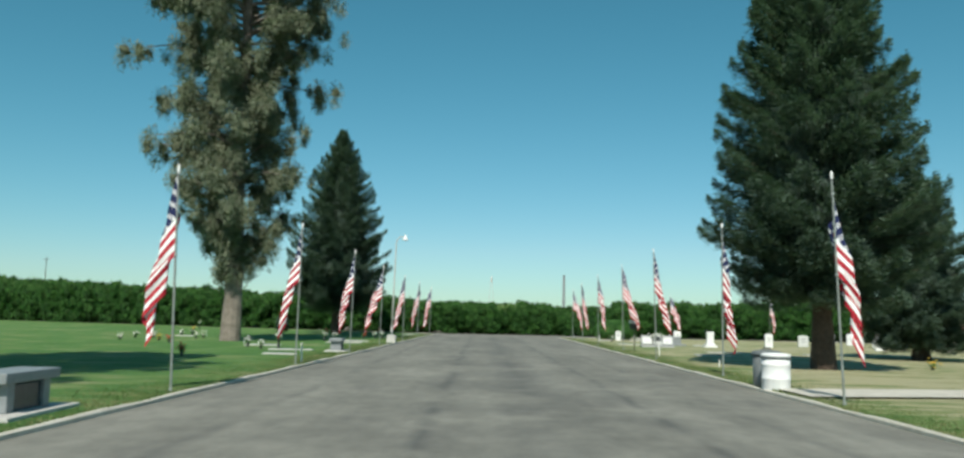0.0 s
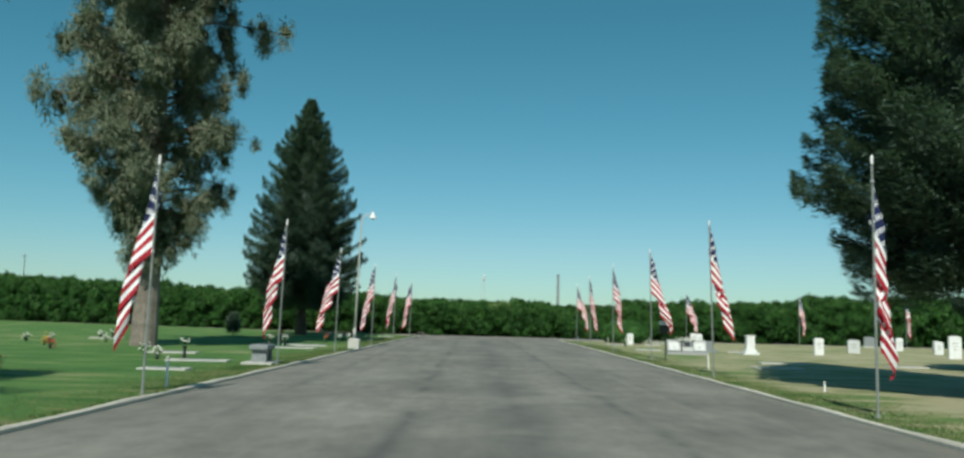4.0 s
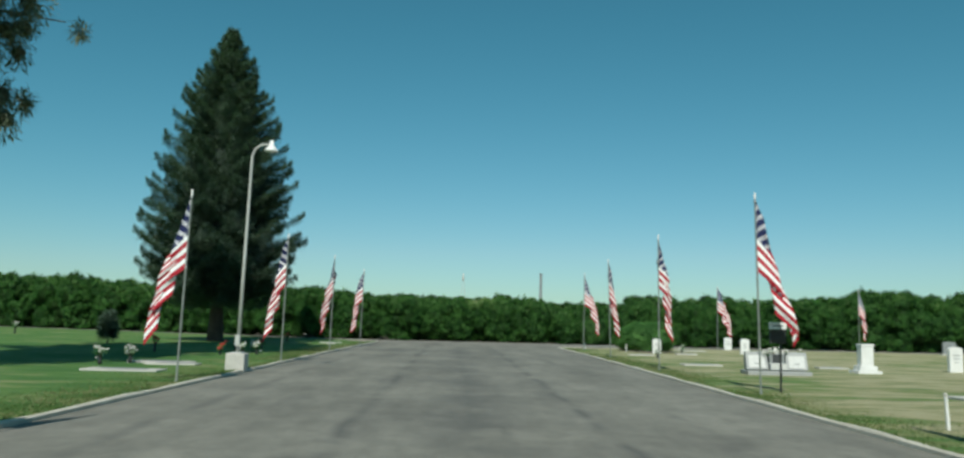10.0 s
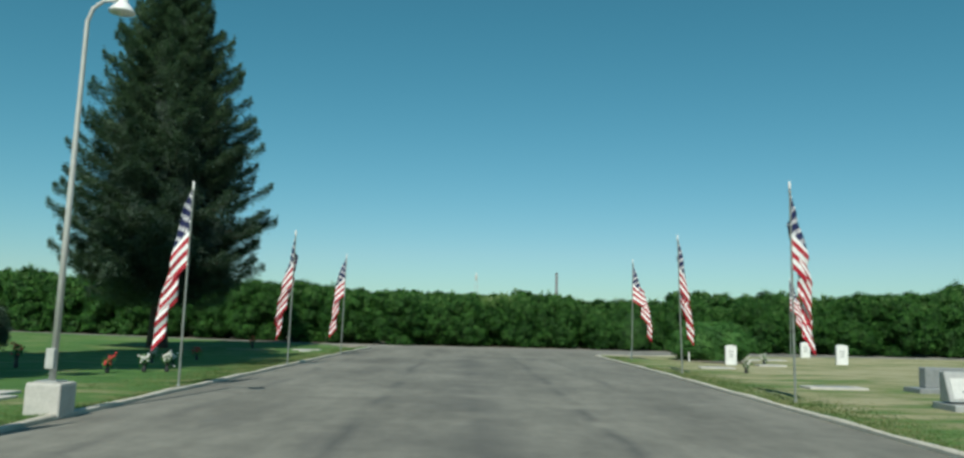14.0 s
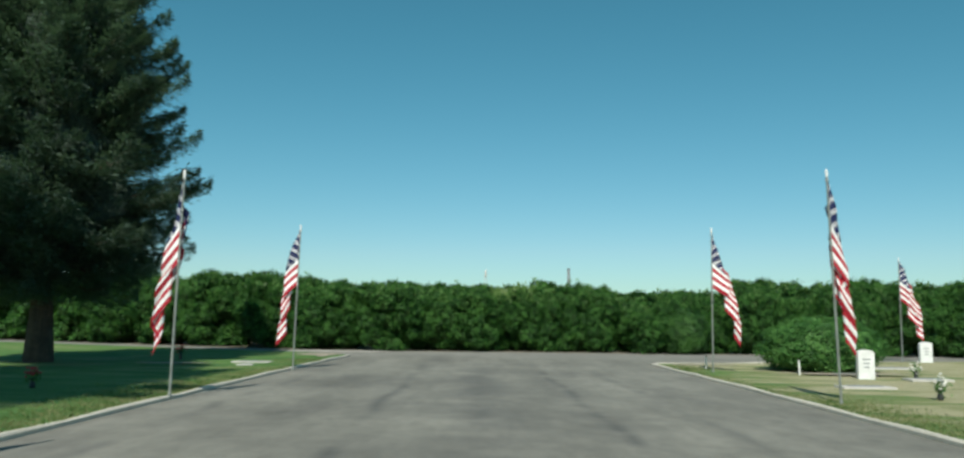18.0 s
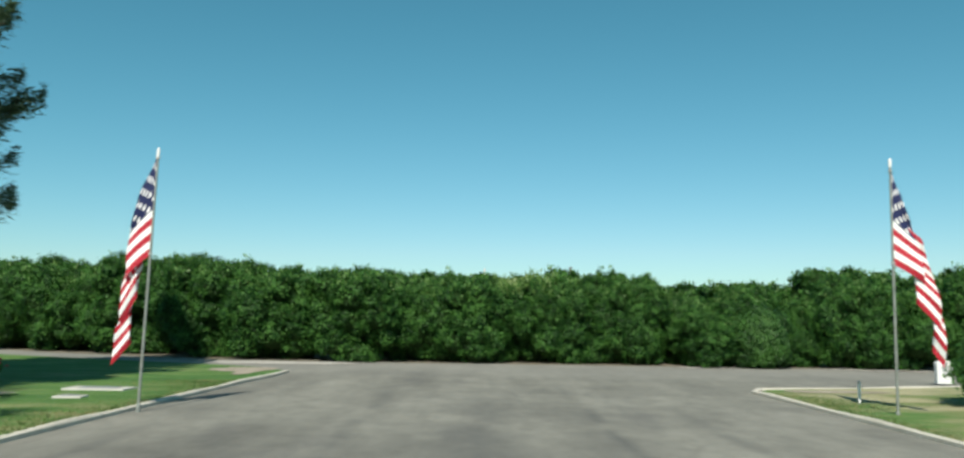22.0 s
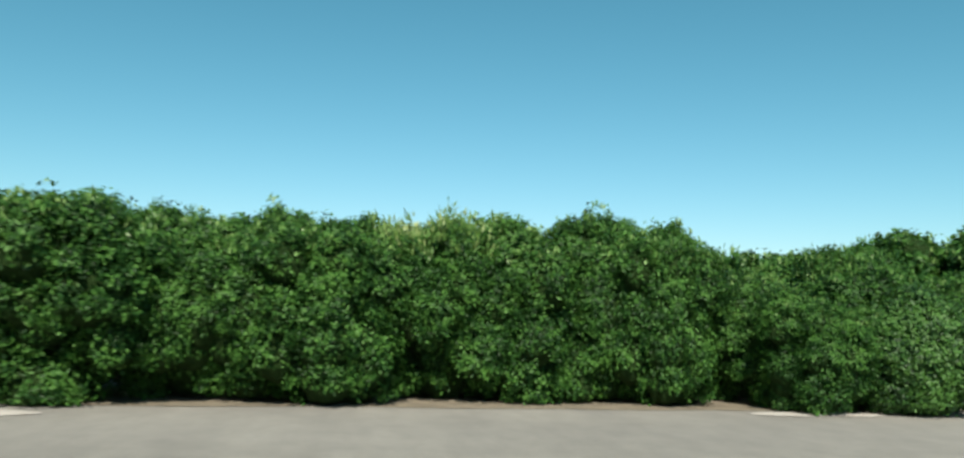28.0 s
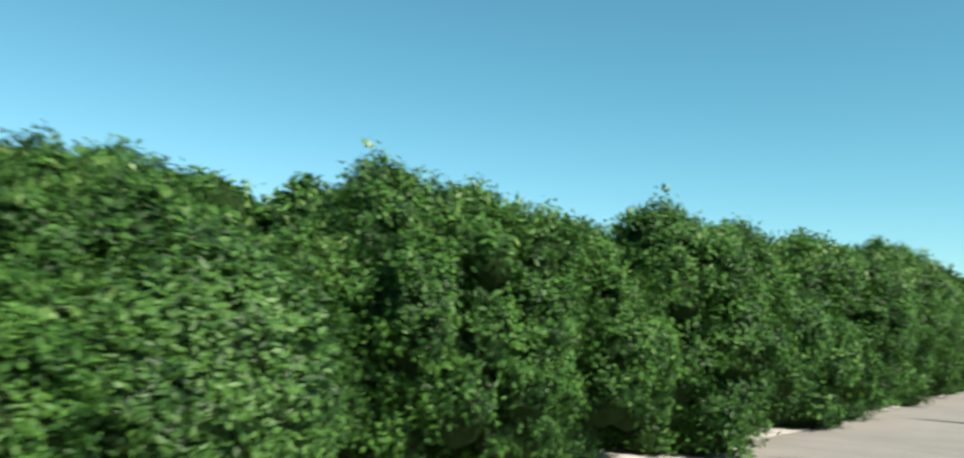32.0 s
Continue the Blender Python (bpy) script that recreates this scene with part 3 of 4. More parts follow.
def spray_conifer(name, label, seed, height, radius, skirt, needles, bark, layers=46, lean=0.0, power=1.9, per=1.0, trunk_r=0.45):
    """A conifer: drooping boughs with upturned tips that carry flat sprays of needles. power: how full the cone is."""
    rng = np.random.default_rng(seed)
    tree = thing(name, label, "tree")
    trunk_pts = [(lean * k * 0.1, 0, height * k / 10) for k in range(11)]
    part("trunk", tube(trunk_pts, [trunk_r * (1.25 if k == 0 else 1 - 0.094 * k) for k in range(11)], 10), bark, tree)
    boughs, pos, nrm, tan = bmesh.new(), [], [], []
    turn = 0.0
    for i in range(layers):
        f = min(0.985, max(0.0, (i + rng.uniform(-0.4, 0.4)) / layers))
        z = skirt + (height - skirt) * f
        reach = radius * (1 - f ** power) * (0.62 + 2.7 * f if f < 0.14 else 1.0) + 0.12
        for j in range(int(6 + 4 * (1 - f))):
            turn += 2.4 + rng.uniform(-0.35, 0.35)
            a = turn
            r = reach * (1.05 - 0.33 * rng.random() ** 1.3)
            tip = np.array([r * math.cos(a), r * math.sin(a), r * (-0.20 + 0.50 * f + rng.uniform(-0.10, 0.10))])
            root = np.array([0, 0, z])
            sag = np.array([0, 0, -0.13 * r])
            if r > 0.9:
                tube([root, root + tip * 0.5 + sag, root + tip], [0.03 + 0.008 * r, 0.02, 0.006], 4, boughs)
            n = int(per * (90 + 300 * r))
            s = 1.03 - 0.72 * rng.uniform(0, 1, n) ** 1.35
            width = 0.34 * r * np.clip(1.04 - s, 0.0, 1.0) ** 0.6 + 0.15
            across = rng.normal(0, 0.5, n)
            side = np.array([-math.sin(a), math.cos(a), 0])
            p = root + np.outer(s, tip) + np.outer(4 * s * (1 - s), sag) + np.outer(across * width, side)
            p[:, 2] += 0.07 * r * s ** 4 + rng.normal(0, 0.075, n) - 0.5 * np.abs(across * width) * 0.5 - np.abs(rng.normal(0, 0.09, n))
            pos.append(p)
            nrm.append(np.tile((0.25 * math.cos(a), 0.25 * math.sin(a), 0.95), (n, 1)))
            tan.append(np.tile((math.cos(a), math.sin(a), 0.05), (n, 1)) + np.outer(np.sign(across) * 0.6, side) + rng.normal(0, 0.28, (n, 3)))
    tagged(part("branchwork", boughs, bark, tree), kind="stuff")
    pos, nrm, tan = np.concatenate(pos), np.concatenate(nrm), np.concatenate(tan)
    tan /= np.linalg.norm(tan, axis=1)[:, None]
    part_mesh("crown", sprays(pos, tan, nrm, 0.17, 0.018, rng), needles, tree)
    # lumpy core behind the sprays, coloured dark as the shade between boughs
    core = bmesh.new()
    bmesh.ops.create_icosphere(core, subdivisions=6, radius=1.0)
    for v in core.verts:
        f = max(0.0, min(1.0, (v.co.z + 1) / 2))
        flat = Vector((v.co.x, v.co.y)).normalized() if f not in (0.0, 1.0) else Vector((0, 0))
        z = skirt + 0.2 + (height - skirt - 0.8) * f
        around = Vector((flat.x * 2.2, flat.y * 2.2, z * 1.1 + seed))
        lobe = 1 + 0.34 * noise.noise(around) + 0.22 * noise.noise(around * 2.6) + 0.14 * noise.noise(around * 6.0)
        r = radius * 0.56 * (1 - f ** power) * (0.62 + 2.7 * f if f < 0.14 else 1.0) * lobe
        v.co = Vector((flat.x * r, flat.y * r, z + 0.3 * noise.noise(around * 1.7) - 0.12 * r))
    part("shade_core", core, REDWOOD_CORE, tree, "solid core with inner shade put into its colour")
    return tree


def sprays(pos, tan, nrm, length, width, rng):
    """Needle sprays: each a tapering pair of blades along tan."""
    n = len(pos)
    side = np.cross(nrm + rng.normal(0, 0.28, (n, 3)), tan)
    side /= np.linalg.norm(side, axis=1)[:, None] + 1e-9
    ln, wd = (length * rng.uniform(0.6, 1.4, n))[:, None], (width * rng.uniform(0.6, 1.4, n))[:, None]
    a, b, c, d = pos - tan * ln * 0.4, pos + side * wd, pos + tan * ln * 0.6, pos - side * wd
    verts = np.stack([a, b, c, d], 1).reshape(-1, 3)
    k = np.arange(n)[:, None] * 4
    return tri_mesh("crown", verts, np.concatenate([k + [0, 1, 2], k + [0, 2, 3]], 1).reshape(-1, 3))


def limb_pine(label, seed, height=23.5):
    """A tall pine: bare grey trunk, forking limbs, and rounded tufts of long needles at many heights."""
    rng = np.random.default_rng(seed)
    tree = thing("pine_tree", label, "tree")
    line = [(0.05 * math.sin(k * 1.1), 0.06 * math.cos(k), height * k / 12) for k in range(13)]
    part("trunk", tube(line, [0.47, 0.40, 0.38, 0.36, 0.34, 0.31, 0.28, 0.24, 0.20, 0.16, 0.12, 0.08, 0.03], 12), BARK, tree, "grey scaly trunk, bare near the ground")
    tufts = []
    for i in range(150):
        f = (i + rng.uniform(-0.4, 0.4)) / 150
        z = 3.3 + (height - 3.7) * max(0.0, f)
        reach = float(np.interp(z, (3.3, 4.4, 5.6, 8.0, 10.0, 12.5, 14.5, 19.5, 23.5), (0.9, 1.9, 3.3, 3.6, 3.8, 4.3, 4.6, 4.4, 1.0)))
        r = reach * rng.uniform(0.55, 1.04)
        a = 2.4 * i + rng.uniform(-0.6, 0.6)
        if i == 77:
            a, r = math.radians(186), 5.2
        tip = Vector((r * math.cos(a), r * math.sin(a), z + r * rng.uniform(-0.05, 0.30)))
        root = Vector((0, 0, z))
        mid = root.lerp(tip, 0.5) + Vector((0, 0, 0.06 * r))
        part("limb", tube([root, mid, tip], [0.04 + 0.016 * r, 0.04, 0.015], 5), BARK, tree)
        for k in range(int((5 + 3.6 * r) * (0.66 if z < 9 else 0.86))):
            c = root.lerp(tip, rng.uniform(0.34, 1.05)) + Vector(rng.normal(0, 0.26, 3)) + Vector((0, 0, -abs(rng.normal(0, 0.22))))
            tufts.append((*c, rng.uniform(0.24, 0.50)))
    tufts = np.array(tufts)
    n = 215
    way = rng.normal(0, 1, (len(tufts) * n, 3))
    way /= np.linalg.norm(way, axis=1)[:, None]
    cen = np.repeat(tufts, n, 0)
    blade = way * 0.8 + rng.normal(0, 0.35, way.shape) + (0, 0, -0.35)
    blade /= np.linalg.norm(blade, axis=1)[:, None]
    pos = cen[:, :3] + way * (1.0, 1.0, 1.35) * (cen[:, 3] * rng.uniform(0.05, 1.0, len(cen)) ** 0.6)[:, None]
    nrm = way * 0.5 + np.array([0.0, -0.35, 0.8])
    part_mesh("crown", sprays(pos, blade, nrm, 0.22, 0.017, rng), PINE, tree, "loose drooping tufts of olive green needles")
    # a core in every other tuft, its inner shade given by colour
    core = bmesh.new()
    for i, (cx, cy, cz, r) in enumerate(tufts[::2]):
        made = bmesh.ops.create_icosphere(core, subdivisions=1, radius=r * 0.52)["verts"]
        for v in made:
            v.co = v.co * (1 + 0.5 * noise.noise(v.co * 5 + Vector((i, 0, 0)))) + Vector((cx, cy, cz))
    part("shade_core", core, PINE_CORE, tree, "solid core with inner shade put into its colour")
    return tree


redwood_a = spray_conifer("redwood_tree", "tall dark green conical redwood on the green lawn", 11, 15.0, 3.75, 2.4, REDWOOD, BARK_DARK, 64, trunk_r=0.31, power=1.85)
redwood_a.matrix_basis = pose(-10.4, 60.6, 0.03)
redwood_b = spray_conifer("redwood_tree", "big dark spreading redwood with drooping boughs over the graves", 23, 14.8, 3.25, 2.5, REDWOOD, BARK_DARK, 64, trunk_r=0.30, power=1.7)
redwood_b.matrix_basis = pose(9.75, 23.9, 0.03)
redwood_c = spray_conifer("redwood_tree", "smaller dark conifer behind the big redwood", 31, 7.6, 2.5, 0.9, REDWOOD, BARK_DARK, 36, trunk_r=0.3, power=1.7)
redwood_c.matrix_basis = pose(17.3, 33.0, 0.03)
pine = limb_pine("tall pine with a bare grey trunk and olive needle tufts", 5)
pine.matrix_basis = pose(-11.25, 37.9, 0.03)
# unseen copy of the pine, added to throw shade on the lawn
far_pine = copy_thing(pine, pose(-12.3, 7.6, 0.03, 0, 0, 140))
far_pine.scale = (0.84, 0.84, 0.76)
tagged(far_pine, "unseen tall pine added for its shade over the lawn")
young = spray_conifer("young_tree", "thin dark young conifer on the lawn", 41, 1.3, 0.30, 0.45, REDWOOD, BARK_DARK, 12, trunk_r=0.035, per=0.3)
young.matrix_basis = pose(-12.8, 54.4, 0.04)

orchard = [citrus_tree(100 + k, 1.75, 3.0) for k in range(4)] + [citrus_tree(110, 1.75, 3.0, tips=True)]
orchard_far = [citrus_tree(120 + k, 1.75, 3.0, 22000, leaf=0.14) for k in range(3)]


def hedge_y(x):
    return 73.35 + max(0.0, -x - 4.5) * 0.46 - (0.35 if x > 7 else 0.0) - min(0.55, max(0.0, 0.14 * (x - 11.5)))


places = [(-12.9, 3.05), (-10.3, 3.1), (-7.7, 3.1), (-5.2, 2.8), (-2.6, 2.72), (-0.9, 2.58), (0.65, 2.55), (2.5, 2.60), (4.0, 2.58), (5.5, 2.66), (7.45, 2.05), (7.7, 1.62), (9.15, 2.42), (10.6, 2.0), (12.1, 2.66), (13.7, 2.3),
          (15.4, 2.62), (17.8, 2.92), (20.2, 2.98), (22.8, 3.12)]
rng = random.Random(4)
x = 25.6
while x < 84:
    places.append((x, rng.uniform(3.45, 4.05)))
    x += rng.uniform(2.4, 3.0)
x = -15.6
while x > -62:
    places.append((x, rng.uniform(3.05, 3.45) + max(0.0, -x - 14) * 0.04))
    x -= rng.uniform(2.4, 3.0)
used = set()


def plant(kind, m, size):
    """Sets an orchard tree in its place: the first of a kind itself, the rest as copies."""
    t = kind if kind.name not in used else copy_thing(kind, m)
    used.add(kind.name)
    t.matrix_basis = m
    t.scale = size
    tagged(t, group="orchard trees behind the cross road")


set_back = {2.5: 0.35, 4.0: 0.35, 5.5: 0.0, 7.45: 0.75, 7.7: -0.45, 9.15: 0.45, 10.6: 0.5, 12.1: -0.25, 13.7: -0.25, 15.4: -0.3}
for x, h in places:
    k = rng.randrange(4)
    kind = orchard[4] if x == 2.5 else (orchard[k] if -16 < x < 32 else orchard_far[k % 3])
    wide = {-0.9: 0.72, 0.65: 0.84, 2.5: 0.78, 4.0: 0.80, 5.5: 0.68, 7.45: 0.62, 7.7: 0.60, 9.15: 0.72, 10.6: 0.6, 12.1: 0.76, 13.7: 0.70, 15.4: 0.86}.get(x, rng.uniform(0.98, 1.14))
    m = pose(x, hedge_y(x) + (set_back[x] if x in set_back else rng.uniform(-0.25, 0.25)), 0.0, 0, 0, rng.uniform(0, 360))
    plant(kind, m, (wide * 0.92, wide * 0.92, h / 3.0))
# the second row
x = -64.0
while x < 90:
    m = pose(x, hedge_y(x) + 5.0 + rng.uniform(-0.3, 0.3), 0.0, 0, 0, rng.uniform(0, 360))
    h = (rng.uniform(3.35, 3.6) if not -7.5 < x < 12.5 else (rng.uniform(3.05, 3.2) if x < 4.5 else rng.uniform(2.75, 2.9))) + max(0.0, -x - 14) * 0.045
    plant(orchard_far[rng.randrange(3)], m, (1.1, 1.1, h / 3.0 * 0.95))
    x += rng.uniform(2.8, 3.4)


def clipped_bush(label, seed, rx, height, material, count):
    rng_ = np.random.default_rng(seed)
    bush = thing("bush", label, "bush")
    way = rng_.normal(0, 1, (count, 3))
    way /= np.linalg.norm(way, axis=1)[:, None]
    way[:, 2] = np.abs(way[:, 2]) * np.where(rng_.random(count) < 0.38, -0.9, 1)
    lump = np.array([1 + 0.16 * noise.noise(Vector(w) * 2.2 + Vector((seed, 1, 2))) + 0.12 * noise.noise(Vector(w) * 5.5 + Vector((seed, 4, 2))) for w in way])
    pos = way * np.array([rx, rx, height * 0.58]) * (lump * (rng_.uniform(0.90, 1.0, count) + np.abs(rng_.normal(0, 0.06, count))))[:, None] + np.array([0, 0, height * 0.42])
    keep = pos[:, 2] > 0.03
    part_mesh("crown", leaves_mesh("crown", pos[keep], way[keep], 0.066, 0.034, rng_, up=0.2), material, bush)
    # dark core painted as the shade within the bush
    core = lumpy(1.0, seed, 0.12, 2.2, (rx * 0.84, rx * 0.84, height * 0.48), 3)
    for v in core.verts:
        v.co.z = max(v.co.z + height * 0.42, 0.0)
    part("shade_core", core, CITRUS_CORE, bush)
    part("stem", tube([(0, 0, -0.03), (0, 0, height * 0.4)], [0.05, 0.03], 6), TWIG, bush)
    return bush


ball = clipped_bush("rounded orchard bush that bulges out over the verge", 7, 0.9, 1.75, CITRUS_DARK, 30000)
ball.matrix_basis = pose(9.1, 72.3, 0.0)
corner_bush = clipped_bush("low rounded bright green bush beside the gravestones", 9, 1.40, 1.34, BUSH, 36000)
corner_bush.matrix_basis = pose(9.65, 60.5, 0.04)


# ==== flags ====
def flag_cloth(seed, swing, folds, wide, toward, top=3.42):
    """Limp cloth of 1.38 m by 1.86 m: it goes out from the pole, doubles back behind itself in soft folds and sinks as it goes. swing: how far the column leans from upright."""
    rng_ = random.Random(seed)
    hoist, fly, nu, nv = 1.38, 1.86, 64, 39
    ph = [rng_.uniform(0, 6.28) for _ in range(5)]
    going, coming = radians(60 - 50 * swing), radians(42 + 95 * swing)
    order = 1 if math.cos(toward) > 0 else -1
    bm = bmesh.new()
    uv = bm.loops.layers.uv.new("cloth")
    grid = []
    for j in range(nv + 1):
        v = j / nv
        x, z, row = 0.012, -hoist * v * 0.98, []
        for i in range(nu + 1):
            u = i / nu
            p = folds * u * (1 + 0.10 * math.sin(2.2 * v + ph[0])) + 0.10 * math.sin(3.1 * v + ph[1]) * min(1.0, 3 * u)
            k = p % 1.0
            back = min(1.0, max(0.0, (k - 0.50) / 0.16)) * (1 - min(1.0, max(0.0, (k - 0.88) / 0.12)))
            back = back * back * (3 - 2 * back)
            near = max(0.0, 1 - p) * max(0.0, 1 - 1.6 * v)
            out = going + radians(24) * near - radians(16) * max(0.0, 1 - 1.3 * p) * v + radians(7) * math.sin(5 * u + 2 * v + ph[2])
            if i:
                x += fly / nu * ((1 - back) * math.cos(out) - back * math.cos(coming))
                z -= fly / nu * ((1 - back) * math.sin(out) + back * math.sin(coming))
            loose = min(1.0, 4 * u)
            y = order * (wide * 0.16 * p + 0.05 * back) + loose * (0.030 * math.sin(8.5 * v + 2.6 * u + ph[3]) + 0.016 * math.sin(19 * v - 6 * u + ph[4]))
            row.append((bm.verts.new((x, y, z)), u, v))
        grid.append(row)
    for j in range(nv):
        for i in range(nu):
            q = (grid[j][i], grid[j][i + 1], grid[j + 1][i + 1], grid[j + 1][i])
            face = bm.faces.new([k[0] for k in q])
            for loop, k in zip(face.loops, q):
                loop[uv].uv = (k[1], k[2])
    bmesh.ops.rotate(bm, matrix=Matrix.Rotation(toward, 3, "Z"), verts=bm.verts)
    bmesh.ops.translate(bm, vec=(0, 0, top), verts=bm.verts)
    return bm


def flag_pole(x, y, seed, swing, folds, wide, toward, lean=0.0, tall=3.45, slack=0.03, label="striped flag with starred blue corner hanging on a steel pole"):
    pole = thing("flag", label, "flag", pose(x, y, 0.03, 0, lean, 0), "flags along the cemetery road")
    shaft = part("pole", tube([(0, 0, -0.1), (0, 0, 1.7), (0, 0, tall)], [0.020, 0.018, 0.015], 10), POLE, pole, "slim galvanised steel pole")
    part("socket", lathe([(0.030, -0.05), (0.030, 0.05), (0.026, 0.07), (0.022, 0.075)], 12), POLE, pole)
    part("finial", lathe([(0.016, tall - 0.05), (0.021, tall - 0.04), (0.021, tall + 0.04), (0.015, tall + 0.07), (0.005, tall + 0.08)], 12), WHITE_PAINT, shaft, "white cap on the pole")
    part("cloth", flag_cloth(seed, swing, folds, wide, toward, tall - slack), FLAG, pole, "striped cloth with a starred blue corner", True)
    for z in (tall - slack - 0.05, tall - slack - 1.34):
        part("clip", lathe([(0.026, z), (0.030, z + 0.015), (0.026, z + 0.03)], 10), STEEL, shaft)
    return pole


WEST, EAST = math.pi, 0.0
for i, (x, y, swing, folds, wide, lean, tall) in enumerate((
        (-4.72, 13.0, 0.14, 2.3, 0.36, -1.4, 3.48), (-4.48, 20.6, 0.07, 2.9, 0.32, 0.4, 3.44), (-4.38, 28.45, 0.12, 2.7, 0.34, 1.2, 3.44), (-4.34, 36.5, 0.22, 2.2, 0.36, 1.2, 3.42),
        (-4.05, 44.2, 0.12, 2.6, 0.34, 0.8, 3.42), (-3.85, 51.8, 0.09, 2.4, 0.38, 1.0, 3.42), (-3.55, 59.0, 0.10, 2.3, 0.42, 1.2, 3.38))):
    flag_pole(x, y, 40 + i, swing, folds, wide, WEST + 0.25 * math.sin(i * 2.1), lean, tall)
for i, (x, y, swing, folds, wide, lean, tall, slack) in enumerate((
        (5.70, 13.2, 0.06, 2.7, 0.32, -1.9, 3.64, 0.26), (5.75, 19.9, 0.09, 2.9, 0.32, 0.0, 3.58, 0.26), (5.95, 28.35, 0.12, 2.4, 0.32, -1.5, 3.68, 0.06),
        (6.25, 36.6, 0.18, 2.1, 0.40, -1.2, 3.68, 0.06), (6.18, 43.9, 0.09, 2.7, 0.34, -0.6, 3.64, 0.06), (6.35, 51.8, 0.09, 2.7, 0.36, -1.8, 3.56, 0.06), (6.55, 59.4, 0.24, 2.2, 0.44, 0.3, 3.48, 0.06))):
    flag_pole(x, y, 60 + i, swing, folds, wide, EAST + 0.3 * math.sin(i * 1.7), lean, tall, slack)
for i, x in enumerate((15.3, 23.3, 30.9, 38.4, 46.0)):
    f = flag_pole(x, 67.5, 80 + i, (0.34, 0.12, 0.06, 0.16, 0.1)[i], 2.4, 0.34, EAST, 0.0, label="striped flag on a pole beside the cross road")
    tagged(f, group="flags along the cross road")


# ==== street lamp ====
lamp = thing("street_lamp", "pale grey street lamp with bell shade on a concrete block", "street lamp", pose(-4.22, 40.2, 0.03, 0, 1.1, 0))
part("footing", box(0.42, 0.42, 0.42, (0, 0, -0.03), 0.03), CONCRETE, lamp, "weathered concrete block")
part("base_plate", box(0.26, 0.26, 0.02, (0, 0, 0.39), 0.004), STEEL, lamp)
post = part("post", tube([(0, 0, 0.40), (0, 0, 2.5), (0, 0, 4.85), (0.06, 0, 5.02), (0.18, 0, 5.12), (0.36, 0, 5.14)], [0.042, 0.036, 0.027, 0.024, 0.022, 0.020], 14), LAMP_PAINT, lamp, "", True)
part("junction_box", box(0.10, 0.08, 0.24, (0, -0.08, 0.55), 0.01), LAMP_PAINT, post)
shade = part("shade", lathe([(0.16, 4.98), (0.155, 5.0), (0.10, 5.07), (0.055, 5.12), (0.045, 5.22), (0.02, 5.24)], 20, at=(0.42, 0, 0)), ALUMINIUM, lamp, "white enamel bell shade", True)
part("bulb", lathe([(0.02, 4.94), (0.05, 4.97), (0.05, 5.02), (0.03, 5.06)], 12, at=(0.42, 0, 0)), MARBLE, shade)


# ==== bins, benches, graves ====
def drum(x, y):
    t = thing("trash_can", "white painted metal drum used as a trash can beside the kerb", "trash can", pose(x, y, 0.03))
    part("body", lathe([(0.255, 0.0), (0.265, 0.02), (0.262, 0.22), (0.272, 0.235), (0.262, 0.25), (0.262, 0.48), (0.272, 0.495), (0.262, 0.51), (0.262, 0.60)], 28), WHITE_PAINT, t, "", True)
    part("rim", lathe([(0.266, 0.60), (0.282, 0.61), (0.282, 0.635), (0.262, 0.645)], 28), GREY_PLASTIC, t, "grey band under the lid")
    part("lid", lathe([(0.278, 0.645), (0.278, 0.68), (0.24, 0.705), (0.05, 0.715)], 28), WHITE_PAINT, t, "", True)
    return t


drum(5.66, 16.1)
gbin = thing("trash_bin", "grey plastic bin with a ribbed lid beside the white drum", "trash bin", pose(5.74, 16.85, 0.05))
part("body", lathe([(0.25, 0.0), (0.262, 0.02), (0.268, 0.62)], 24), GREY_PLASTIC, gbin, "", True)
lid = part("lid", lathe([(0.295, 0.62), (0.30, 0.66), (0.27, 0.70), (0.06, 0.735)], 24), GREY_PLASTIC, gbin, "", True)
part("handle", tube([(-0.08, 0, 0.72), (-0.06, 0, 0.765), (0.06, 0, 0.765), (0.08, 0, 0.72)], [0.012] * 4, 6), DARK_METAL, lid)


def bench(x, y, turn, label):
    t = thing("memorial_bench", label, "bench", pose(x, y, 0.03, 0, 0, turn))
    part("plinth", box(0.85, 1.75, 0.07, (0, 0, 0), 0.012), CONCRETE, t, "pale concrete plinth")
    for s in (-1, 1):
        part("support", box(0.42, 0.16, 0.33, (0, s * 0.42, 0.07), 0.012), GRANITE, t)
    part("seat", box(0.52, 1.28, 0.12, (0, 0, 0.40), 0.015), GRANITE, t, "polished grey granite slab")
    # dark box that stands for the shade in the gap under the seat
    part("panel", box(0.30, 0.66, 0.30, (0.02, 0, 0.07), 0.008), DARK_GRANITE, t, "dark panel standing for the shaded void between the supports")
    return t


bench(-5.42, 9.85, 2, "grey granite memorial bench on a pale plinth")
bench(-4.95, 29.3, 2, "grey granite memorial bench on a pale plinth by a flag").scale = (0.85, 0.75, 0.92)


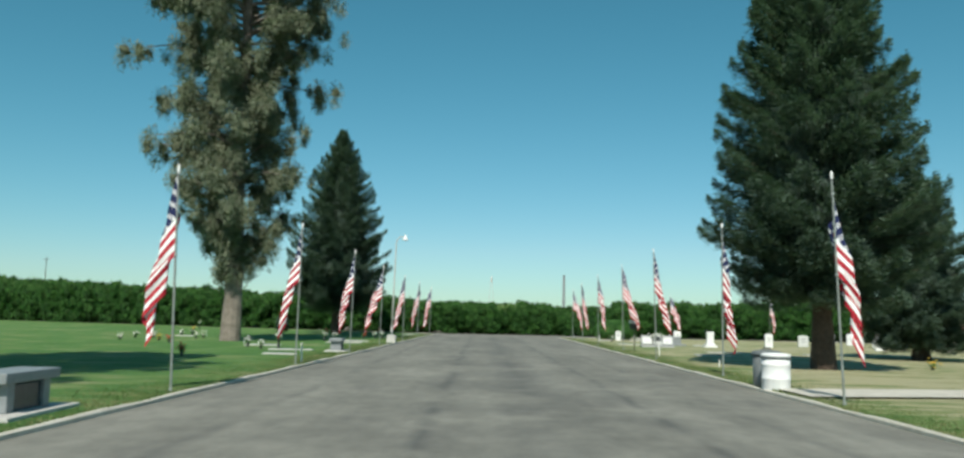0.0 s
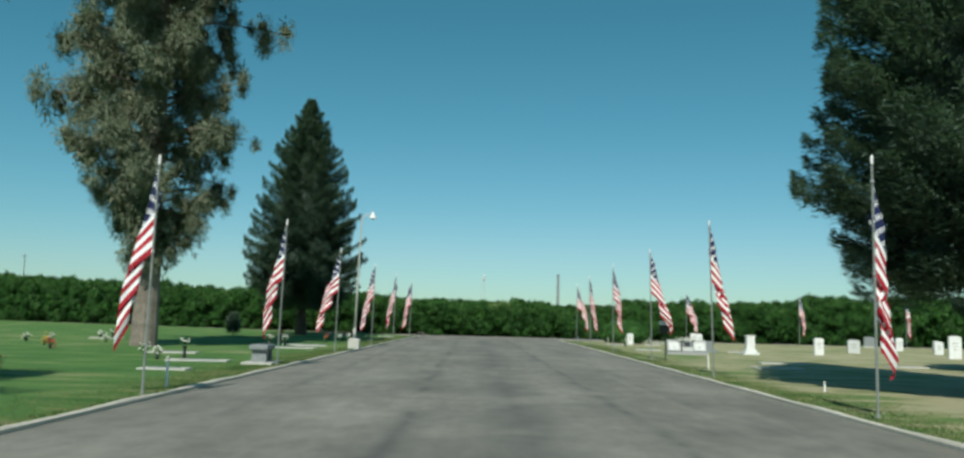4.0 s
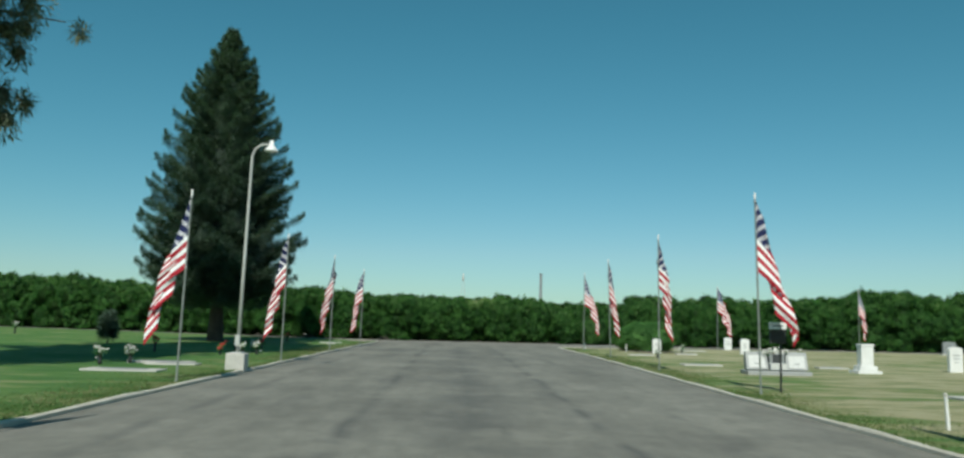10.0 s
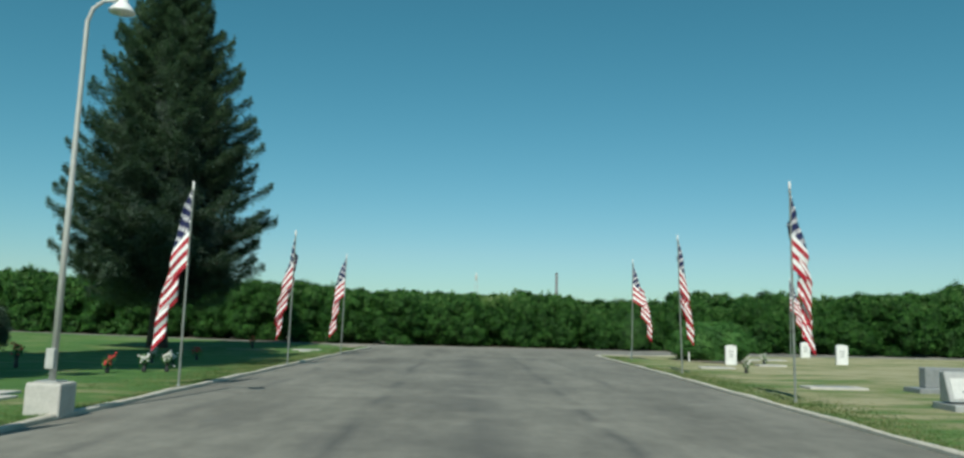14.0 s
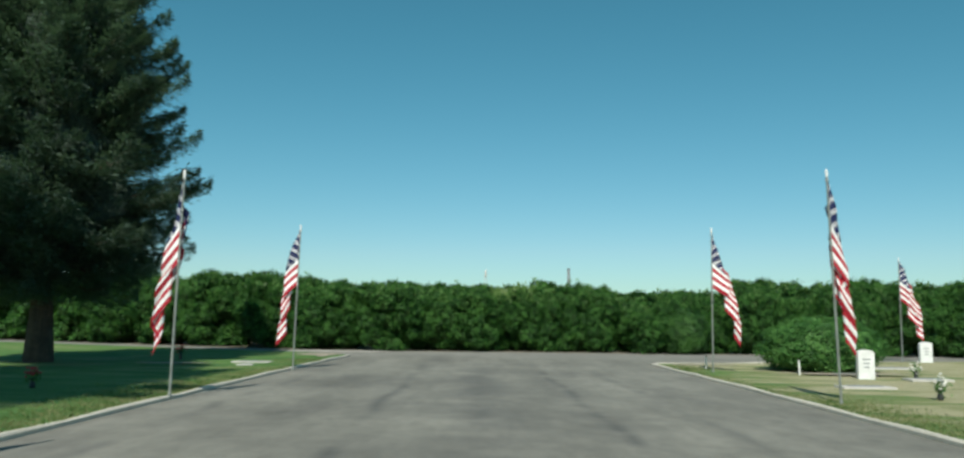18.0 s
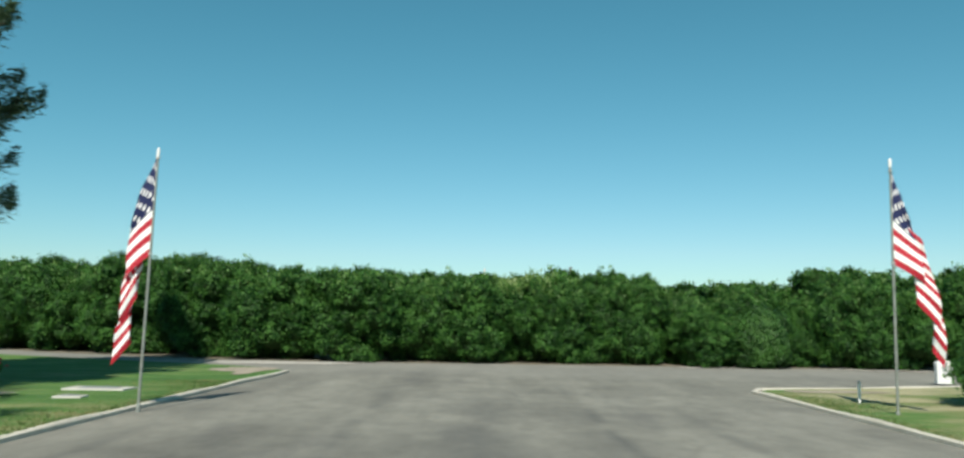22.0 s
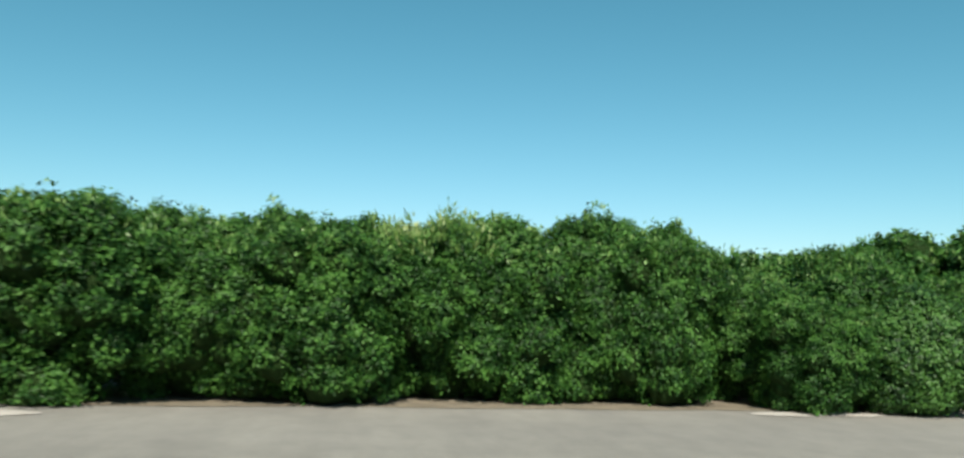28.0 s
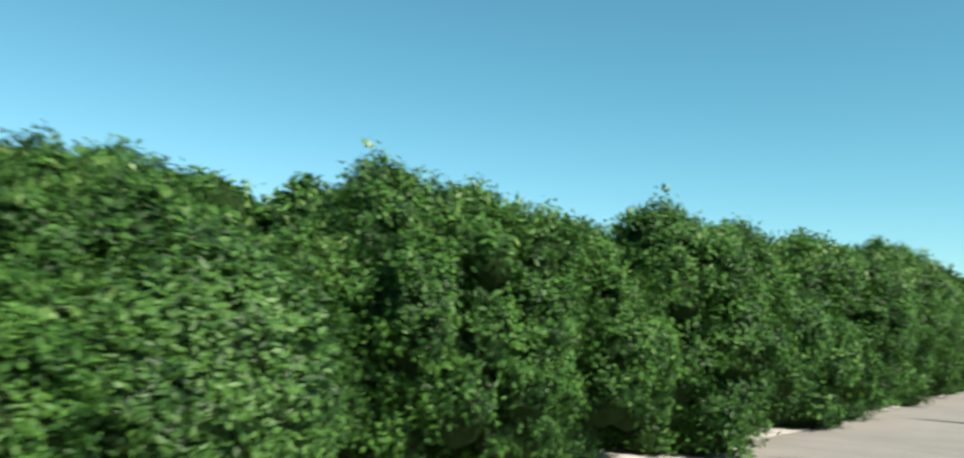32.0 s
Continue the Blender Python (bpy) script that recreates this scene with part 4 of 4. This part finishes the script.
def upright_stone(x, y, w, h, d, material, label, turn=0, plinth=True):
    t = thing("gravestone", label, "gravestone", pose(x, y, 0.03, 0, 0, turn), "upright gravestones")
    base = 0.0
    if plinth:
        part("plinth", box(w * 1.35, d * 1.9, 0.10, (0, 0, -0.01), 0.01), CONCRETE, t)
        base = 0.09
    bm = bmesh.new()
    ring = [(-w / 2, 0), (w / 2, 0), (w / 2, h * 0.90)] + [(w / 2 * math.cos(a), h * 0.90 + h * 0.10 * math.sin(a)) for a in [math.pi * k / 8 for k in range(1, 8)]] + [(-w / 2, h * 0.90)]
    f = bm.faces.new([bm.verts.new((p, -d / 2, base + q)) for p, q in ring])
    out = bmesh.ops.extrude_face_region(bm, geom=[f])
    bmesh.ops.translate(bm, vec=(0, d, 0), verts=[v for v in out["geom"] if isinstance(v, bmesh.types.BMVert)])
    bmesh.ops.recalc_face_normals(bm, faces=bm.faces)
    bmesh.ops.bevel(bm, geom=[e for e in bm.edges], offset=0.008, segments=1, affect="EDGES")
    slab = part("slab", bm, material, t)
    for k in range(3):
        part("inscription_bar", box(w * (0.5 - 0.1 * k), 0.004, 0.028, (0, -d / 2 - 0.001, base + h * (0.66 - 0.13 * k))), GRANITE, t, "carved line that cannot be read")
    return t


for x, y, w, h, m in ((9.5, 57.75, 0.36, 0.66, MARBLE), (14.04, 59.6, 0.40, 0.72, MARBLE), (15.5, 66.4, 0.40, 0.68, MARBLE), (16.0, 46.6, 0.42, 0.80, MARBLE), (27.5, 66.0, 0.72, 0.66, GRANITE),
                      (19.6, 51.0, 0.60, 0.70, LIGHT_GRANITE), (25.5, 58.0, 0.42, 0.80, MARBLE), (31, 64.0, 0.36, 0.6, MARBLE), (36, 66.0, 0.4, 0.6, MARBLE), (22.0, 46.2, 0.55, 1.05, MARBLE), (24.5, 52.0, 0.45, 0.7, MARBLE),
                      (26.0, 46.5, 0.42, 0.9, MARBLE), (11.0, 66.2, 0.34, 0.5, MARBLE), (29.3, 60.5, 0.36, 0.6, MARBLE), (34.0, 57.0, 0.5, 0.7, GRANITE), (38, 62, 0.4, 0.6, MARBLE), (24.3, 48.4, 0.5, 1.0, MARBLE), (31.8, 60.8, 0.42, 0.7, MARBLE)):
    upright_stone(x, y, w, h, 0.14, m, "white marble upright gravestone on dry grass" if m is MARBLE else "grey granite upright gravestone on dry grass", rng.uniform(-6, 6), m is GRANITE)

# tall white memorial on a stepped base
mem = thing("memorial", "white stone memorial block on a stepped base", "gravestone", pose(12.2, 44.6, 0.03))
mem.scale = (0.8, 0.8, 0.82)
part("lower_step", box(0.86, 0.70, 0.14, (0, 0, 0), 0.02), MARBLE, mem)
part("upper_step", box(0.62, 0.5, 0.16, (0, 0, 0.14), 0.02), MARBLE, mem)
part("block", box(0.44, 0.34, 0.66, (0, 0, 0.30), 0.02), MARBLE, mem)
part("cap", box(0.48, 0.38, 0.08, (0, 0, 0.96), 0.02), MARBLE, mem)

# the grey double monument with a dark niche
mon = thing("monument", "light grey granite double monument with a dark arched niche", "monument", pose(9.1, 43.2, 0.03, 0, 0, -4))
mon.scale = (0.70, 1, 1)
part("plinth", box(2.35, 0.75, 0.13, (0, 0, -0.01), 0.02), PALE_STONE, mon)
for s in (-1, 1):
    wedge = box(0.80, 0.34, 0.46, (0, 0, 0), 0.0)
    for v in wedge.verts:
        if v.co.z > 0.2 and v.co.y < 0:
            v.co.y, v.co.z = 0.02, 0.46
        if v.co.z < 0.2 and v.co.y < 0:
            v.co.z = 0.0
    bmesh.ops.bevel(wedge, geom=list(wedge.edges), offset=0.015, segments=1, affect="EDGES")
    bmesh.ops.translate(wedge, vec=(s * 0.74, 0, 0.15), verts=wedge.verts)
    tablet = part("tablet", wedge, PALE_STONE, mon, "grey tablet with a sloping front")
    face_turn = Matrix.Rotation(-math.atan2(0.19, 0.46), 4, "X")
    part("tablet_face", box(0.60, 0.014, 0.34, (s * 0.74, -0.152, 0.20), 0.004, turn=face_turn), LIGHT_GRANITE, tablet, "pale polished face")
    for k in range(3):
        up = 0.25 - 0.075 * k
        part("inscription_bar", box(0.36 - 0.08 * k, 0.004, 0.03, (s * 0.74, -0.161 + up * 0.413, 0.20 + up * 0.92), turn=face_turn), GRANITE, tablet, "carved line that cannot be read")
part("lower_block", box(0.60, 0.44, 0.17, (0, -0.06, 0.15), 0.02), LIGHT_GRANITE, mon)
part("niche_block", box(0.56, 0.30, 0.26, (0, 0.03, 0.31), 0.02), GRANITE, mon)
arch = bmesh.new()
arch_ring = [(0.28 * math.cos(math.pi * k / 12), 0.565 + 0.10 * math.sin(math.pi * k / 12)) for k in range(13)]
arch_face = arch.faces.new([arch.verts.new((p, -0.12, q)) for p, q in arch_ring])
arch_out = bmesh.ops.extrude_face_region(arch, geom=[arch_face])
bmesh.ops.translate(arch, vec=(0, 0.30, 0), verts=[v for v in arch_out["geom"] if isinstance(v, bmesh.types.BMVert)])
bmesh.ops.recalc_face_normals(arch, faces=arch.faces)
part("arch", arch, LIGHT_GRANITE, mon, "pale arched head over the niche")
# thin dark slab on the front of the block
part("niche", box(0.34, 0.03, 0.22, (0, -0.125, 0.33), 0.01), DARK_GRANITE, mon, "dark flat slab in the place of a niche")
mon_b = thing("monument", "light grey granite slab monument behind the double one", "monument", pose(10.6, 47.0, 0.03, 0, 0, 3))
part("plinth", box(1.7, 0.6, 0.12, (0, 0, -0.01), 0.02), GRANITE, mon_b)
part("tablet", box(1.25, 0.24, 0.42, (0, 0, 0.10), 0.03), GRANITE, mon_b)


def flat_marker(x, y, w, d, turn=0):
    t = thing("grave_marker", "flat pale grave marker set flush in the grass", "grave marker", pose(x, y, 0.045, 0, 0, turn), "flat grave markers")
    slab = part("slab", box(w, d, 0.05, (0, 0, -0.01), 0.01), CONCRETE, t)
    part("plaque", box(w * 0.6, d * 0.5, 0.012, (0, 0, 0.04), 0.003), GRANITE, t, "grey stone plaque")


for x, y, w, d in ((-6.2, 26.2, 1.0, 0.5), (-6.6, 29.6, 1.5, 0.6), (-6.3, 39.2, 1.6, 0.6), (-6.6, 42.4, 1.5, 0.6), (-8.6, 33.5, 1.4, 0.6), (-6.1, 41.7, 1.2, 0.5), (-15.5, 44.5, 1.0, 0.5), (-5.2, 61.6, 1.0, 0.5), (-5.0, 60.2, 0.4, 0.3),
                   (9.6, 58.9, 1.2, 0.6), (12.2, 62.0, 1.4, 0.6), (8.4, 47.5, 1.2, 0.6), (12.5, 47.4, 0.9, 0.5), (8.2, 55.0, 1.0, 0.5), (10.6, 36.5, 1.6, 0.6), (9.2, 33.2, 1.4, 0.6), (14.5, 36.0, 1.2, 0.6), (10.7, 57.4, 0.9, 0.5)):
    flat_marker(x, y, w, d, rng.uniform(-4, 4))


def flower_vase(x, y, h, petals, label):
    """A spike vase with a loose bunch of flowers."""
    rng_ = np.random.default_rng(int(abs(x * 31 + y * 17)))
    t = thing("flower_vase", label, "flowers", pose(x, y, 0.04), "flowers on the graves")
    part("vase", lathe([(0.035, 0.0), (0.05, h * 0.15), (0.035, h * 0.4), (0.06, h * 0.6)], 12), DARK_METAL, t)
    pos = rng_.normal(0, 0.06, (70, 3)) + np.array([0, 0, h * 0.86])
    tagged(part_mesh("leaves", leaves_mesh("leaves", pos - np.array([0, 0, 0.06]), rng_.normal(0, 1, (70, 3)), 0.09, 0.025, rng_), BUSH, t), kind="stuff")
    bm = bmesh.new()
    for p in pos[:22]:
        made = bmesh.ops.create_icosphere(bm, subdivisions=1, radius=0.03)["verts"]
        for v in made:
            v.co *= 1 + 0.3 * noise.noise(v.co * 40)
        bmesh.ops.scale(bm, vec=(1, 1, 0.6), verts=made)
        bmesh.ops.translate(bm, vec=p, verts=made)
    tagged(part("petals", bm, petals, t), kind="stuff")


for x, y, h, m, label in ((-7.3, 30.6, 0.55, WHITE_FLOWER, "white flowers in a dark vase"), (-7.55, 41.0, 0.42, WHITE_FLOWER, "white flowers in a dark vase"), (-7.2, 41.9, 0.40, WHITE_FLOWER, "white flowers in a dark vase"),
                          (-6.5, 47.2, 0.34, RED_FLOWER, "red flowers in a dark vase"), (-5.95, 47.7, 0.34, WHITE_FLOWER, "white flowers in a dark vase"), (-5.55, 47.9, 0.34, WHITE_FLOWER, "white flowers in a dark vase"),
                          (-7.5, 62.7, 0.40, RED_FLOWER, "red flowers in a dark vase"), (-6.55, 53.0, 0.30, RED_FLOWER, "red flowers in a dark vase"), (-6.95, 50.8, 0.34, WHITE_FLOWER, "white flowers in a dark vase"),
                          (-6.1, 49.8, 0.30, WHITE_FLOWER, "white flowers in a dark vase"), (-8.6, 31.3, 0.34, WHITE_FLOWER, "white flowers in a dark vase"), (-7.75, 29.9, 0.30, WHITE_FLOWER, "white flowers in a dark vase"),
                          (-15.6, 45.7, 0.35, WHITE_FLOWER, "white flowers in a dark vase"), (-17.0, 50.0, 0.4, YELLOW_FLOWER, "yellow flowers in a dark vase"), (-21.5, 64.5, 0.6, WHITE_FLOWER, "white flowers in a dark vase"),
                          (8.25, 52.5, 0.34, WHITE_FLOWER, "white flowers in a dark vase"), (-15.2, 35.6, 0.26, WHITE_FLOWER, "white flowers in a dark vase"), (-16.1, 39.4, 0.26, WHITE_FLOWER, "white flowers in a dark vase"),
                          (-15.4, 39.8, 0.24, WHITE_FLOWER, "white flowers in a dark vase"), (-13.8, 36.2, 0.24, YELLOW_FLOWER, "yellow flowers in a dark vase"), (-12.6, 34.2, 0.24, RED_FLOWER, "red flowers in a dark vase"),
                          (-16.3, 46.0, 0.26, WHITE_FLOWER, "white flowers in a dark vase"), (-13.6, 40.4, 0.26, WHITE_FLOWER, "white flowers in a dark vase"), (-13.7, 41.8, 0.28, WHITE_FLOWER, "white flowers in a dark vase"),
                          (-8.75, 48.0, 0.5, RED_FLOWER, "dark red flowers in a tall dark vase"), (-8.4, 23.8, 0.34, RED_FLOWER, "dark red flowers in a dark vase"), (24.0, 47.6, 0.34, RED_FLOWER, "red flowers in a dark vase"), (10.6, 57.7, 0.34, WHITE_FLOWER, "white flowers in a dark vase"), (13.6, 25.3, 0.25, YELLOW_FLOWER, "yellow flowers in a dark vase")):
    flower_vase(x, y, h, m, label)


wreath_rng = np.random.default_rng(77)
wreath = thing("flower_spray", "low spray of white flowers on the grey monument", "flowers", pose(9.1, 43.16, 0.60))
wreath_at = wreath_rng.normal(0, 1, (90, 3)) * (0.17, 0.07, 0.03) + (0, 0, 0.05)
tagged(part_mesh("leaves", leaves_mesh("leaves", wreath_at, wreath_rng.normal(0, 1, (90, 3)), 0.10, 0.035, wreath_rng), BUSH, wreath), kind="stuff")
wreath_bm = bmesh.new()
for p in wreath_at[:45]:
    made = bmesh.ops.create_icosphere(wreath_bm, subdivisions=1, radius=0.04)["verts"]
    bmesh.ops.scale(wreath_bm, vec=(1, 1, 0.6), verts=made)
    bmesh.ops.translate(wreath_bm, vec=(p[0], p[1], max(0.02, p[2] + 0.02)), verts=made)
tagged(part("petals", wreath_bm, WHITE_FLOWER, wreath), kind="stuff")


def stake(x, y, h, label="white painted marker stake in the grass"):
    t = thing("marker_stake", label, "stake", pose(x, y, 0.02, rng.uniform(-4, 4), rng.uniform(-4, 4), 0), "marker stakes by the kerb")
    part("post", box(0.034, 0.034, h, (0, 0, -0.02), 0.005), WHITE_PAINT, t)
    part("cap", lathe([(0.022, h - 0.02), (0.026, h), (0.022, h + 0.02), (0.006, h + 0.03)], 10), CONCRETE, t)


for x, y, h in ((-4.62, 21.95, 0.50), (6.75, 31.6, 0.46), (6.9, 61.3, 0.34), (7.0, 24.6, 0.2), (8.35, 58.6, 0.36)):
    stake(x, y, h)

sign = thing("sign_post", "white plate and dark box on a thin black post", "sign", pose(6.82, 37.1, 0.02))
part("post", box(0.035, 0.035, 1.30, (0, 0, -0.05), 0.004), DARK_METAL, sign)
plate = part("plate", box(0.34, 0.02, 0.13, (-0.06, -0.03, 1.22), 0.006), WHITE_PAINT, sign, "small white plate")
part("box", box(0.31, 0.08, 0.26, (-0.06, -0.02, 0.95), 0.01), DARK_METAL, sign, "dark box under the plate")
part("text_bar", box(0.2, 0.004, 0.03, (-0.06, -0.042, 1.27)), GRANITE, plate, "line of print that cannot be read")


# ==== distance ====
def power_pole(x, y, h):
    t = thing("power_pole", "distant dark wooden power pole with a cross arm", "power pole", pose(x, y, 0))
    part("pole", tube([(0, 0, -0.5), (0, 0, h)], [0.2, 0.13], 8), BARK_DARK, t)
    arm = part("cross_arm", box(2.4, 0.14, 0.14, (0, 0, h - 0.9), 0.01), BARK_DARK, t)
    for k in (-1.0, 0, 1.0):
        part("insulator", lathe([(0.04, 0.0), (0.07, 0.08), (0.04, 0.2)], 8, at=(k, 0, h - 0.76)), GRANITE, arm)


# the shaft's grey stands in for the haze of distance
stack = thing("chimney", "distant slender chimney above the orchard, haze put into its grey", "chimney", pose(29.8, 300, 0))
part("shaft", lathe([(0.62, -0.5), (0.50, 8.0), (0.42, 17.2)], 14), GRANITE, stack)
part("rim", lathe([(0.46, 17.2), (0.48, 17.5), (0.43, 17.7)], 14), GREY_PLASTIC, stack)

power_pole(-172, 330, 22)
tower = thing("water_tower", "distant pale water tower above the orchard", "tower", pose(3.8, 300, 0))
part("tank", lathe([(0.12, 14.6), (0.32, 14.9), (0.34, 16.0), (0.25, 16.6), (0.05, 17.1)], 14), LAMP_PAINT, tower)
for k in range(4):
    a = math.pi / 4 + k * math.pi / 2
    part("leg", tube([(1.6 * math.cos(a), 1.6 * math.sin(a), -0.3), (0.4 * math.cos(a), 0.4 * math.sin(a), 14.9)], [0.08, 0.06], 6), LAMP_PAINT, tower)


# ==== turf at the kerbs ====
def turf(name, edge, side, count, seed, reach, label):
    """Short uneven blades along a kerb."""
    rng_ = np.random.default_rng(seed)
    e = np.array(edge)
    k = rng_.integers(0, len(e) - 1, count)
    s = rng_.random(count)[:, None]
    root = e[k] * (1 - s) + e[k + 1] * s
    out = 0.07 + np.abs(rng_.normal(0, reach, count))
    base = np.c_[root[:, 0] + side * out, root[:, 1], np.full(count, 0.045)]
    h = (rng_.uniform(0.015, 0.036, count) * (1 + 0.6 * (out < 0.2)))[:, None]
    lean_ = rng_.normal(0, 0.5, (count, 3)) * (1, 1, 0) + (0, 0, 1)
    way = rng_.normal(0, 1, (count, 3)) * (1, 1, 0)
    way /= np.linalg.norm(way, axis=1)[:, None]
    verts = np.stack([base - way * 0.008, base + way * 0.008, base + lean_ * h], 1).reshape(-1, 3)
    tagged(part_mesh(name, tri_mesh(name, verts, np.arange(count * 3).reshape(-1, 3)), BLADE), label, "grass", kind="stuff")


turf("grass_west", [p for p in west_edge if 5 < p[1] < 66], -1, 60000, 3, 0.7, "short mown grass along the kerb")
turf("grass_east", [p for p in east_edge if 5 < p[1] < 63], 1, 45000, 4, 0.6, "short dry grass along the kerb")
